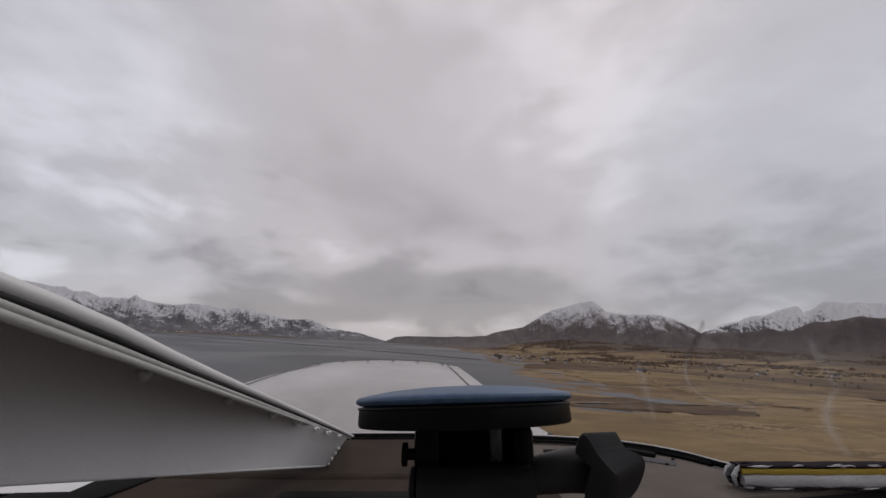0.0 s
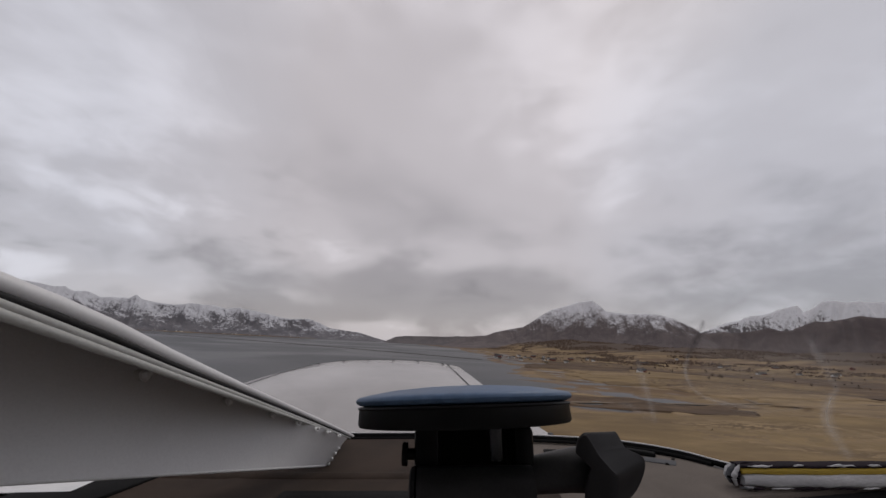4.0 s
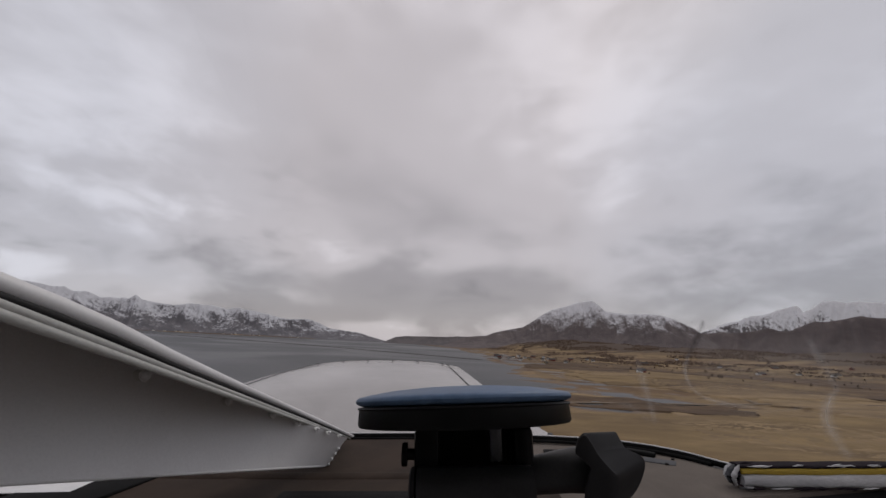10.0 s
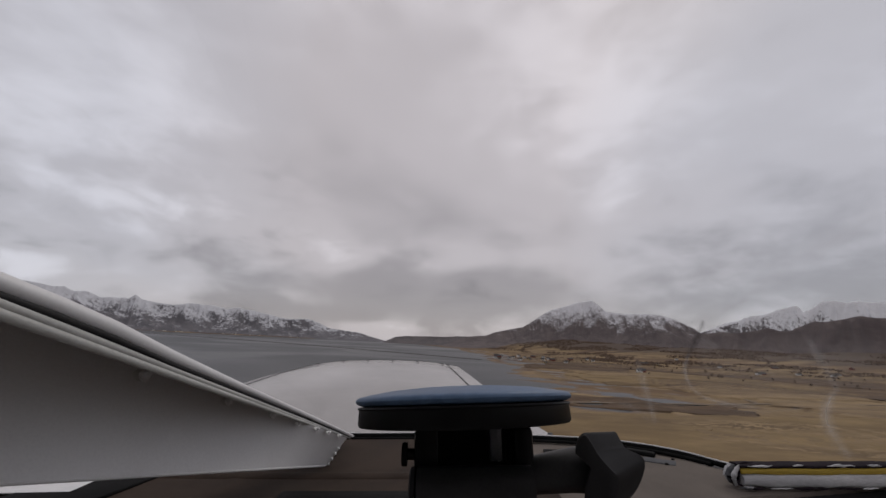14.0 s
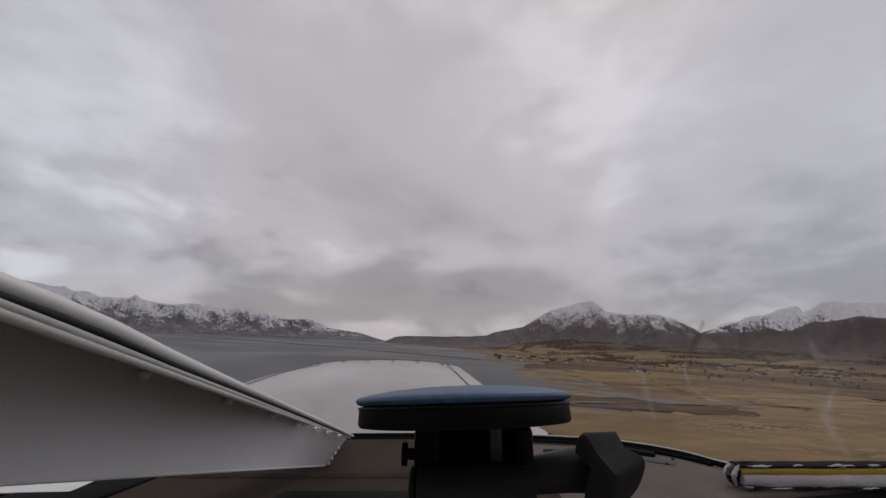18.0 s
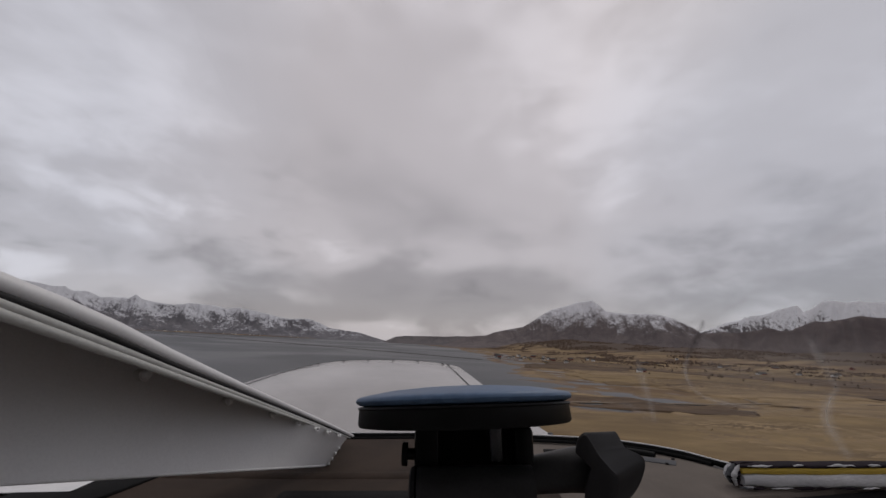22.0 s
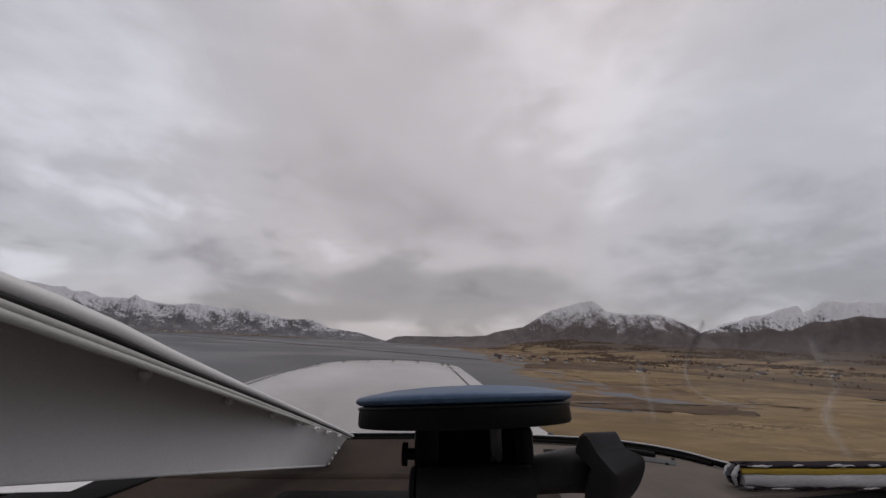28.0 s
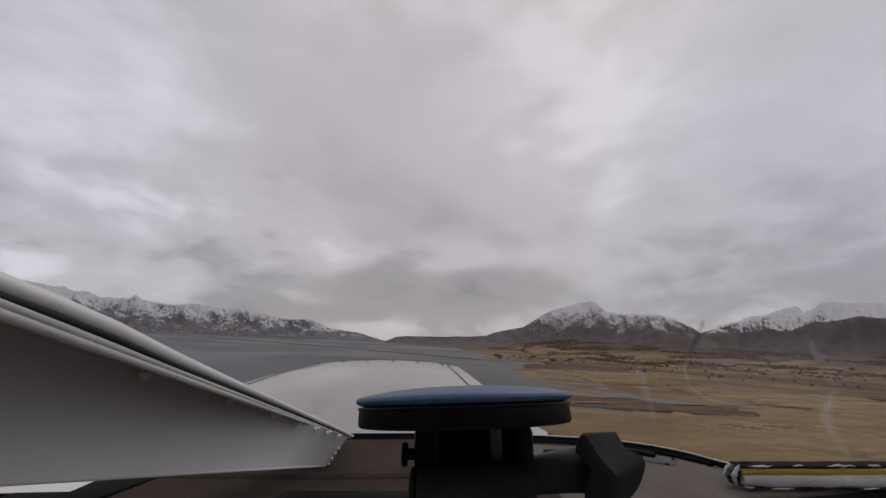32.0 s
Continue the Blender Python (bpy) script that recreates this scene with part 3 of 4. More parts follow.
# Dried smears, and some reflections in the windshield painted as film.
for kind_of, points, widths in (
        (smear_dark, [(0.386, 0.559, 0.029), (0.381, 0.563, 0.014), (0.371, 0.570, -0.008), (0.362, 0.575, -0.031)], (0.0029, 0.0078, 0.0078, 0.0039)),
        (smear_light, [(0.368, 0.572, -0.015), (0.360, 0.576, -0.035), (0.358, 0.576, -0.053), (0.363, 0.571, -0.070), (0.376, 0.561, -0.081), (0.396, 0.546, -0.086), (0.422, 0.526, -0.087)], (0.0029, 0.0049, 0.0058, 0.0058, 0.0049, 0.0049, 0.0029)),
        (smear_glare_faint, [(0.392, 0.548, -0.093), (0.421, 0.526, -0.092), (0.456, 0.498, -0.082)], (0.0029, 0.0039, 0.0029)),
        (smear_glare_soft, [(0.470, 0.491, 0.001), (0.474, 0.487, -0.023), (0.478, 0.481, -0.047), (0.478, 0.479, -0.062)], (0.0049, 0.0078, 0.0087, 0.0049)),
        (smear_light, [(0.478, 0.480, -0.059), (0.468, 0.486, -0.080), (0.465, 0.486, -0.099), (0.467, 0.480, -0.117), (0.469, 0.473, -0.135)], (0.0039, 0.0078, 0.0097, 0.0097, 0.0068)),
        # Reflection of the mount, painted as two films.
        (smear_glare_soft, [(0.304, 0.608, -0.026), (0.307, 0.604, -0.058), (0.311, 0.598, -0.091), (0.312, 0.592, -0.121)], (0.0049, 0.0087, 0.0087, 0.0049)),
        (smear_glare_faint, [(0.272, 0.616, -0.094), (0.289, 0.607, -0.100), (0.308, 0.595, -0.117)], (0.0058, 0.0087, 0.0058)),
        (smear_glare_faint, [(0.421, 0.532, 0.051), (0.424, 0.529, 0.052), (0.428, 0.526, 0.051)], (0.0029, 0.0058, 0.0029)),
        # Broad pale reflection on the right, painted as film.
        (smear_glare_faint, [(0.370, 0.570, -0.031), (0.422, 0.532, -0.032), (0.470, 0.491, -0.026), (0.513, 0.446, -0.011)], (0.0486, 0.0729, 0.0729, 0.0777)),
        (smear_glare_faint, [(0.400, 0.549, 0.034), (0.452, 0.501, 0.084), (0.491, 0.455, 0.120), (0.523, 0.407, 0.154)], (0.0097, 0.0233, 0.0253, 0.0233)),
        # Pale reflection in front of the cowling, painted as film.
        (smear_glare_faint, [(-0.272, 0.620, -0.057), (-0.231, 0.635, -0.078), (-0.189, 0.642, -0.117)], (0.0136, 0.0253, 0.0214))):
    film = part("smear_glare", ribbon(points, widths), kind_of, windshield, "dried smears and painted reflections on the windshield")
    film.visible_shadow = False

# Left canopy rail: round tube, dark band for its shaded underside, strip and riveted panel, running aft and up.
FAR, NEAR = 0.75, 0.20


def rail(near_dir, far_dir, extra=0.35, near_d=NEAR, far_d=FAR):
    """The two ends of a line along the rail, carried on past the near end."""
    a, b = Vector(near_dir) * near_d, Vector(far_dir) * far_d
    return a + (a - b) * extra, b


a, b = rail((-1.192, 0.989, 0.165), (-0.243, 1.091, -0.2515))
RAIL = ((0.0, -0.0095, 0.0057), (0.2, -0.0060, 0.0058), (0.259, -0.0038, 0.0060), (0.295, -0.0023, 0.0063), (0.342, -0.0016, 0.0065), (0.406, -0.0026, 0.0058), (0.536, -0.0015, 0.0041), (0.77, 0.0, 0.0034), (1.0, 0.0, 0.0026))
canopy_rail = part("canopy_rail", tube([a.lerp(b, t) + Vector((0, 0, dz)) for t, dz, _ in RAIL], [r for _, _, r in RAIL], 32), tube_paint, aircraft, "rounded grey-white canopy rail")
# Dark band drawn in for the shade on the tube's underside.
a, b = rail((-1.192, 0.996, 0.1345), (-0.246, 1.091, -0.2540), near_d=NEAR * 0.98, far_d=FAR * 0.995)
part("dark_band", tube([a.lerp(b, t) + Vector((0, 0, dz)) for t, dz, _ in RAIL], [0.42 * r for _, _, r in RAIL], 16), shade_grey, canopy_rail, "dark band for the shade under the rail tube")
for near_z, far_z, thick in ((0.0960, -0.2556, 0.0028), (0.0710, -0.2574, 0.0029)):
    a, b = rail((-1.192, 1.003, near_z), (-0.249, 1.092, far_z), near_d=NEAR * 0.98, far_d=FAR * 0.99)
    part("strip", tube([a, a.lerp(b, 0.26), b], [thick, thick, thick * 0.35], 12, 1.15), strip_paint, canopy_rail, "flat off-white edging strip")

pl_top, pr_top = rail((-1.185, 1.014, 0.078), (-0.258, 1.094, -0.257), near_d=NEAR * 1.48, far_d=FAR * 0.835)
pl_bot, pr_bot = rail((-1.185, 1.122, -0.378), (-0.310, 1.110, -0.329), near_d=NEAR * 1.26, far_d=0.615)
pr_mid = Vector((-0.277, 1.097, -0.280)) * 0.622
outward = Vector((-0.003, 0, 0))
panel_rings = []
for i in range(17):
    t = i / 16
    front = []
    for k in range(9):
        u = k / 8
        far_p = pr_top.lerp(pr_mid, u / 0.25) if u < 0.25 else pr_mid.lerp(pr_bot, (u - 0.25) / 0.75)
        front.append(pl_top.lerp(pl_bot, u).lerp(far_p, t))
    panel_rings.append(front + [p + outward for p in front[::-1]])
side_panel = part("side_panel", loft(panel_rings), rail_paint, aircraft, "riveted light grey side panel")
# Unseen sheet added to keep light off the top of the panel.
ledge_a, ledge_b = rail((-1.192, 1.003, 0.073), (-0.249, 1.092, -0.2575))
part("shade_ledge", loft([[ledge_a, ledge_b], [pl_top + Vector((-0.01, 0, 0.004)), pr_top + Vector((-0.01, 0, 0.004))]], closed=False), rail_paint, side_panel)
into = -(pr_top - pl_top).cross(pl_bot - pl_top).normalized()
if into.dot(-pl_top) < 0:
    into = -into
part("rolled_edge", tube([pl_bot, pr_bot], [0.0013, 0.0013], 10), rail_paint, side_panel)
turn_in = into.to_track_quat("Z", "Y").to_euler()
row_a, row_b = rail((-1.19, 1.037, 0.006), (-0.265, 1.094, -0.2559), 0.0, NEAR * 1.43, FAR * 0.822)
for share in (0.241, 0.469, 0.631, 0.746, 0.84, 0.904, 0.967):
    p = row_a.lerp(row_b, share) + into * 0.004 * (1.0 - share)
    k = 1.15 - 0.75 * share
    # Darker disc in the strip's paint stands in for each rivet's shadow.
    back = p + (row_a - row_b).normalized() * 0.005 * k - into * 0.0006
    part("rivet_shadow", spin([(0.0001, 0.0010 * k), (0.0056 * k, 0.0008 * k), (0.0066 * k, 0)], back, [math.degrees(v) for v in turn_in], 16), strip_paint, side_panel)
    part("rivet", spin([(0.0001, 0.0075 * k), (0.0030 * k, 0.0070 * k), (0.0044 * k, 0.0046 * k), (0.0048 * k, 0.0012 * k), (0.0062 * k, 0.0009 * k), (0.0064 * k, 0)], p, [math.degrees(v) for v in turn_in], 14), rivet_lit_paint, side_panel)
for i in range(4):
    p = pr_mid.lerp(pr_bot, 0.1 + 0.28 * i) + into * 0.002 + (pl_bot - pr_bot).normalized() * 0.004
    part("rivet", spin([(0.0001, 0.0022), (0.0018, 0.0018), (0.0027, 0)], p, [math.degrees(v) for v in turn_in], 12), steel, side_panel)

# Glareshield under the windshield.
def shield(points, lift):
    """A sheet from the windshield base back to a rolled near edge."""
    rows = []
    for p in points:
        near_y = 0.08 if -0.3 < p.x < 0.3 else 0.52 if p.x < 0.38 else 0.564 + (p.x - 0.38) * 0.17
        z = -0.207 + lift
        rows.append([(p.x, p.y + (near_y - p.y) * k / 7, z + 0.004 * math.sin(math.pi * k / 7)) for k in range(8)] + [(p.x, near_y - 0.006, z - 0.009), (p.x, near_y - 0.002, z - 0.16)])
    return loft(rows, closed=False)


glareshield = part("glareshield", shield(BASE, 0.0), dash_greige, aircraft, "grey-brown cloth-covered glareshield")
# Browner cloth on the left, its colour also lowered for the shade there.
part("cover", shield([p for p in BASE if p.x < 0.17], 0.004), dash_cloth, glareshield, "brown cloth cover, darkened for the shade on the left")
edge = [(p.x, 0.564 + (p.x - 0.38) * 0.17 - 0.010) for p in BASE if p.x > 0.385]
part("edge_strip", loft([[(x, y, -0.2085), (x, y - 0.010, -0.2125), (x, y - 0.012, -0.34)] for x, y in edge], closed=False), black_trim, glareshield, "black strip along the glareshield edge")
# Black sheet stands in for the shade the side panel throws here.
part("panel_shade", block((0.125, 0.20, 0.006), (-0.492, 0.610, -0.2000), (0, 0, -14), 0.0025), black_trim, glareshield, "black sheet for the shade under the side panel")
part("base_gap", tube([p + Vector((0, -0.016, -0.002)) for p in BASE if -0.5 < p.x < 0.45], 0.0046, 8, 0.7), rubber, glareshield, "black rubber edging")
part("ridge", tube([(-0.42, 0.632, -0.2030), (-0.2, 0.626, -0.2030), (-0.02, 0.628, -0.2030)], 0.016, 16, 0.45), dash_cloth, glareshield)
part("tray_rim", block((0.20, 0.055, 0.010), (-0.115, 0.533, -0.200), bevel=0.004), black_trim, glareshield, "black recessed tray rim")
part("tray_bed", block((0.18, 0.035, 0.004), (-0.115, 0.530, -0.1955), bevel=0.0015), black_trim, glareshield)
part("defrost_slot", block((0.11, 0.022, 0.004), (0.245, 0.765, -0.2045), (0, 0, -6), 0.0015), black_trim, glareshield, "black defroster slot")
part("clip", block((0.050, 0.014, 0.008), (0.362, 0.752, -0.201), (0, 0, -38), 0.003), black_trim, glareshield, "small black clip")
part("patch", block((0.050, 0.026, 0.002), (0.372, 0.708, -0.2030), (0, 0, -32), 0.0008), frayed_grey, glareshield, "frayed grey patch")
for x, y in ((0.40, 0.715), (0.375, 0.69)):
    part("screw", spin([(0.0001, 0.002), (0.0025, 0.002), (0.003, 0)], (x, y, -0.2025), sides=8), black_trim, glareshield)

# Fuselage tub around and behind the eye, with the cabin roof aft; unseen, the roof added to dim the cockpit.
tub = []
for y, c, w, sill, keel in ((0.835, -0.28, 0.74, -0.222, -0.62), (0.6, -0.24, 0.92, -0.235, -0.76), (0.0, -0.22, 0.95, -0.24, -0.86), (-0.8, -0.22, 0.88, -0.20, -0.86), (-1.5, -0.22, 0.72, -0.12, -0.80)):
    outer = [(c + w * math.copysign(abs(math.cos(a)) ** 0.55, math.cos(a)), y, sill + (keel - sill) * abs(math.sin(a)) ** 0.7) for a in np.linspace(0, math.pi, 21)]
    inner = [(c + (x - c) * 0.97, y, z + 0.02 * (1 if z < sill - 0.01 else 0)) for x, _, z in outer]
    tub.append(outer + inner[::-1])
fuselage = part("fuselage", loft(tub), white_paint, aircraft, "white painted fuselage side")
part("cabin_floor", block((1.5, 2.2, 0.02), (-0.22, -0.35, -0.78), bevel=0.004), bounce_lining, aircraft)
rear = [[(-0.22 + 0.72 * k * math.cos(a), y, -0.16 + (0.66 if math.sin(a) > 0 else 0.6) * k * math.sin(a)) for a in np.linspace(0, 2 * math.pi, 33)[:-1]]
        for y, k in ((-1.5, 0.98), (-1.53, 1.0), (-2.2, 0.72), (-2.9, 0.45))]
part("tail_cone", loft(rear), white_paint, aircraft, "white tapering rear fuselage")
part("cabin_rear", block((1.3, 0.02, 1.1), (-0.22, -1.47, -0.15), bevel=0.004), bounce_lining, aircraft)
roof_rings = []
for y in (-0.36, -0.8, -1.2, -1.55):
    arc = [(-0.22 + 0.80 * math.cos(a), y, 0.02 + (0.46 + 0.04 * y) * math.sin(a)) for a in np.linspace(0.35, math.pi - 0.35, 17)]
    roof_rings.append(arc + [(x, y, z + 0.02) for x, _, z in arc[::-1]])
part("unseen_cabin_roof", loft(roof_rings), white_paint, aircraft, "unseen white cabin roof that dims the cockpit")
part("firewall", block((1.35, 0.02, 0.38), (-0.28, 0.825, -0.42), bevel=0.004), bounce_lining, aircraft)

# ---- suction mount standing on the glareshield ----
mount = thing("camera_mount", (0.012, 0.175, -0.21), AIR, "black plastic camera mount with an upturned blue-grey suction cup", "camera mount")
CUP = (0.0080, 0.160, -0.0250)
TILT = (-8.6, -1.7, 0)
part("suction_cup", spin([(0.0001, 0.0066), (0.016, 0.0063), (0.028, 0.0054), (0.0365, 0.0041), (0.0396, 0.0035), (0.0411, 0.0031), (0.0419, 0.0025), (0.0421, 0.0018), (0.0418, 0.0011), (0.0409, 0.0005), (0.0396, 0.0002), (0.036, -0.001), (0.0001, -0.001)], CUP, TILT, 72), cup_rubber, mount,
     "translucent blue-grey rubber suction cup")
part("cup_ring", spin([(0.0001, 0.0), (0.0390, 0.0), (0.0410, -0.0002), (0.0413, -0.0007), (0.0408, -0.0012), (0.0409, -0.0062), (0.0403, -0.0070), (0.036, -0.0072), (0.0001, -0.0070)], CUP, TILT, 72), mount_plastic, mount,
     "matt black plastic ring")
body = part("housing", block((0.010, 0.030, 0.060), (-0.0065, 0.178, -0.0645), bevel=0.002), mount_plastic, mount, "black mount housing")
part("cheek", block((0.008, 0.030, 0.060), (0.0325, 0.178, -0.0645), bevel=0.002), mount_plastic, body)
part("back_web", block((0.036, 0.008, 0.060), (0.013, 0.189, -0.0645), bevel=0.001), mount_plastic, body)
part("lock_lever", block((0.0050, 0.004, 0.0128), (0.0214, 0.166, -0.0410), bevel=0.001), tab_plastic, body, "smoky grey locking tab")
part("pivot", tube([(-0.0098, 0.158, -0.0542), (0.0338, 0.158, -0.0538)], 0.0070, 28), barrel_plastic, mount, "round black pivot barrel")
part("pivot_cap", tube([(-0.0126, 0.158, -0.0540), (-0.0120, 0.158, -0.0540), (-0.0106, 0.158, -0.0540)], [0.0056, 0.0066, 0.0068], 24), ring_plastic, mount)
part("pin", tube([(-0.0155, 0.167, -0.0452), (-0.010, 0.167, -0.0452)], 0.0022, 12), mount_plastic, mount)
part("pin_head", tube([(-0.0165, 0.167, -0.0452), (-0.0145, 0.167, -0.0452)], 0.0044, 14), mount_plastic, mount)
part("arm", tube([(0.034, 0.168, -0.0535), (0.050, 0.168, -0.0515), (0.066, 0.167, -0.0500)], [0.0066, 0.0078, 0.0092], 20), barrel_plastic, mount, "tapered black clamp arm")
part("stem", block((0.040, 0.024, 0.130), (0.012, 0.180, -0.145), bevel=0.003), mount_plastic, mount)
part("foot", block((0.060, 0.055, 0.008), (0.012, 0.180, -0.206), bevel=0.003), mount_plastic, mount)


def knob_body():
    """A lobed thumb knob: one wavy outline on its near face, drawn out sideways to the far one, with rounded rims."""
    near_face = [(0.0502, -0.0414), (0.0511, -0.0379), (0.0526, -0.0359), (0.0549, -0.0349), (0.0570, -0.0377), (0.0598, -0.0426), (0.0642, -0.0476), (0.0662, -0.0503), (0.0650, -0.0570), (0.0637, -0.0613), (0.0533, -0.0613), (0.0532, -0.0529), (0.0555, -0.0472), (0.0528, -0.0438)]
    far_face = [(0.0664, -0.0442), (0.0675, -0.0404), (0.0691, -0.0378), (0.0716, -0.0369), (0.0734, -0.0399), (0.0755, -0.0433), (0.0808, -0.0457), (0.0825, -0.0488), (0.0804, -0.0546), (0.0758, -0.0606), (0.0675, -0.0660), (0.0673, -0.0570), (0.0691, -0.0509), (0.0679, -0.0471)]
    rims = []
    for y, outline in ((0.156, near_face), (0.168, far_face)):
        line = smooth_line([(x, y, z) for x, z in outline] + [(*outline[0][:1], y, outline[0][1])], 4)[:-1]
        rims.append((line, sum(line, Vector()) / len(line)))

    def ring(which, k, push):
        line, mid = rims[which]
        return [mid + (p - mid) * k + Vector((push * 0.6, push, 0)) for p in line]

    return loft([ring(0, 0.05, -0.0012), ring(0, 0.6, -0.0011), ring(0, 0.93, -0.0007), ring(0, 1.0, 0.0006), ring(1, 1.0, -0.0006), ring(1, 0.93, 0.0007), ring(1, 0.05, 0.001)])


part("knob", knob_body(), ring_plastic, mount, "black winged thumb knob")

# ---- striped pouch on the glareshield ----
pouch = thing("striped_pouch", (0.62, 0.60, -0.203), AIR, "flat grey and yellow striped cloth pouch with frayed dark piping", "pouch")
XS = np.linspace(0.424, 0.72, 18)


def band(name, z0, z1, y0, y1, material, label, wave=0.0004):
    rings = []
    for i, x in enumerate(XS):
        wob = wave * math.sin(i * 1.7) + wave * 0.6 * math.sin(i * 0.63 + 1)
        end = 0.75 + 0.25 * min(i / 2, 1)
        zc, hz, yc, hy = (z0 + z1) / 2 + wob, (z1 - z0) / 2 * end, (y0 + y1) / 2, (y1 - y0) / 2
        rings.append([(x, yc + hy * math.copysign(abs(math.cos(a)) ** 0.6, math.cos(a)), zc + hz * math.copysign(abs(math.sin(a)) ** 0.6, math.sin(a))) for a in (2 * math.pi * j / 16 for j in range(16))])
    return part(name, loft(rings), material, pouch, label)


band("lower_panel", -0.2030, -0.1835, 0.584, 0.612, pouch_white, "grey-white lower band")
band("yellow_stripe", -0.1868, -0.1772, 0.585, 0.611, pouch_yellow, "mustard yellow stripe")
band("upper_panel", -0.1786, -0.1735, 0.587, 0.610, pouch_dark, "plum-black upper band")
prng = random.Random(31)


def fray(name, x0, x1, y, z, thick, material):
    """A torn, uneven run of woven edging."""
    n = max(4, int((x1 - x0) / 0.005))
    line, fat = [], []
    for i in range(n + 1):
        t = i / n
        line.append((x0 + (x1 - x0) * t, y + prng.uniform(-0.0006, 0.0006), z + prng.uniform(-0.0007, 0.0009)))
        fat.append(0.0003 + thick * min(1, 3 * t, 3 * (1 - t)) * prng.uniform(0.55, 1.1))
    part(name, tube(line, fat, 8), material, pouch)


for x0, x1 in ((0.432, 0.468), (0.497, 0.512), (0.546, 0.586), (0.604, 0.622), (0.637, 0.676), (0.690, 0.706)):
    fray("frayed_piping", x0, x1, 0.5862, -0.1742, prng.uniform(0.0013, 0.0021), pouch_white)
for i in range(9):
    x0 = 0.424 + 0.032 * i + prng.uniform(-0.004, 0.004)
    fray("lower_piping", x0, x0 + prng.uniform(0.016, 0.036), 0.5832, -0.2018, 0.0009 if i % 4 == 1 else 0.0017, pouch_white if i % 4 == 1 else pouch_dark)
# The open end: piping curled round the mouth, a dark lining behind it.
for name, push, back, low, high, fat, mat in (("end_lining", 0.0010, 0.595, -0.1985, -0.1780, 0.0052, pouch_dark), ("end_piping", -0.0030, 0.592, -0.2005, -0.1750, 0.0034, frayed_white),
                                              ("end_cord", -0.0040, 0.600, -0.1990, -0.1770, 0.0046, frayed_grey), ("end_flap", -0.0010, 0.608, -0.1980, -0.1780, 0.0050, frayed_white),
                                              ("end_seam", -0.0052, 0.5945, -0.2010, -0.1780, 0.0014, pouch_dark)):
    line, fatness = [], []
    for k in range(13):
        t = k / 12
        line.append((0.4200 + push + 0.0085 * t ** 2 - 0.0050 * math.sin(math.pi * t), back - 0.0020 * math.sin(math.pi * t) + prng.uniform(-0.0005, 0.0005), low + (high - low) * t))
        fatness.append(fat * (0.45 + 0.55 * math.sin(math.pi * (0.08 + 0.84 * t))) * prng.uniform(0.8, 1.15))
    part(name, tube(line, fatness, 10), mat, pouch)
for x0, z0, x1, z1, mat in ((0.4150, -0.2012, 0.4300, -0.2030, frayed_grey), (0.4215, -0.2000, 0.4420, -0.2026, frayed_white), (0.4140, -0.1965, 0.4200, -0.1990, pouch_dark)):
    part("end_fray", tube([(x0, 0.5845, z0), ((x0 + x1) / 2, 0.5835, (z0 + z1) / 2 + 0.0006), (x1, 0.5840, z1)], [0.0007, 0.0016, 0.0006], 8), mat, pouch)
part("loose_thread", tube([(0.420, 0.587, -0.1720), (0.428, 0.586, -0.1698), (0.442, 0.587, -0.1702)], [0.0004, 0.0013, 0.0004], 6), pouch_dark, pouch)

sheet = part("paper_sheet", block((0.36, 0.07, 0.0015), (-0.68, 0.585, -0.1975), (0, 0, 3), 0.0005), paper, None, smooth=False)
sheet.matrix_world = AIR
tagged(sheet, "folded white paper lying on the glareshield", "paper")

# ---- roads, breakwater, houses, trees on the plain ----
def lay(points, width, lift, thick=0.5):
    """A ribbon laid on the ground along a line, with kerb-deep sides."""
    line = smooth_line([(x, y, 0) for x, y in points], 24)
    xs, ys = np.array([p.x for p in line]), np.array([p.y for p in line])
    zs = ground_height(xs, ys)
    zs = np.maximum(np.convolve(np.pad(zs, 4, "edge"), np.ones(9) / 9, "valid"), 0.4) + lift
    rings = []
    for i, p in enumerate(line):
        way = (line[min(i + 1, len(line) - 1)] - line[max(i - 1, 0)]).normalized()
        side = Vector((-way.y, way.x, 0)) * width / 2
        c = Vector((p.x, p.y, zs[i]))
        rings.append([c - side - Vector((0, 0, thick)), c - side, c + side, c + side - Vector((0, 0, thick))])
    return loft(rings, closed=False)


def field_material(name, a, b, damp, scale, stretch):
    """Winter grass: two straw tones, damp brown hollows, pale tufts."""
    n = Nodes(name)
    coarse = n.noise(scale, 8, 0.66, 0.2, stretch)
    tuft = n.noise(0.35, 4, 0.65, 0.2)
    col = n.mix(n.span(coarse, 0.36, 0.64), a, b)
    hollow = n.noise(scale * 0.45, 8, 0.66, 0.3, (stretch[0] * 0.7, stretch[1] * 1.5, 1))
    col = n.mix(n.calc("MULTIPLY", n.span(hollow, 0.40, 0.68), 0.85), col, damp)
    col = n.mix(n.calc("MULTIPLY", n.span(tuft, 0.55, 0.75), 0.35), col, tuple(1.25 * v for v in b))
    n.bump(tuft, 0.3, 0.4)
    return n.done(col, 0.95, 0, 0.1)


straw_a = field_material("straw_field", (0.221, 0.160, 0.089), (0.305, 0.222, 0.126), (0.130, 0.092, 0.061), 0.018, (0.8, 1.6, 1))
straw_b = field_material("cut_grass_field", (0.192, 0.136, 0.071), (0.268, 0.192, 0.100), (0.111, 0.079, 0.052), 0.015, (0.7, 1.7, 1))
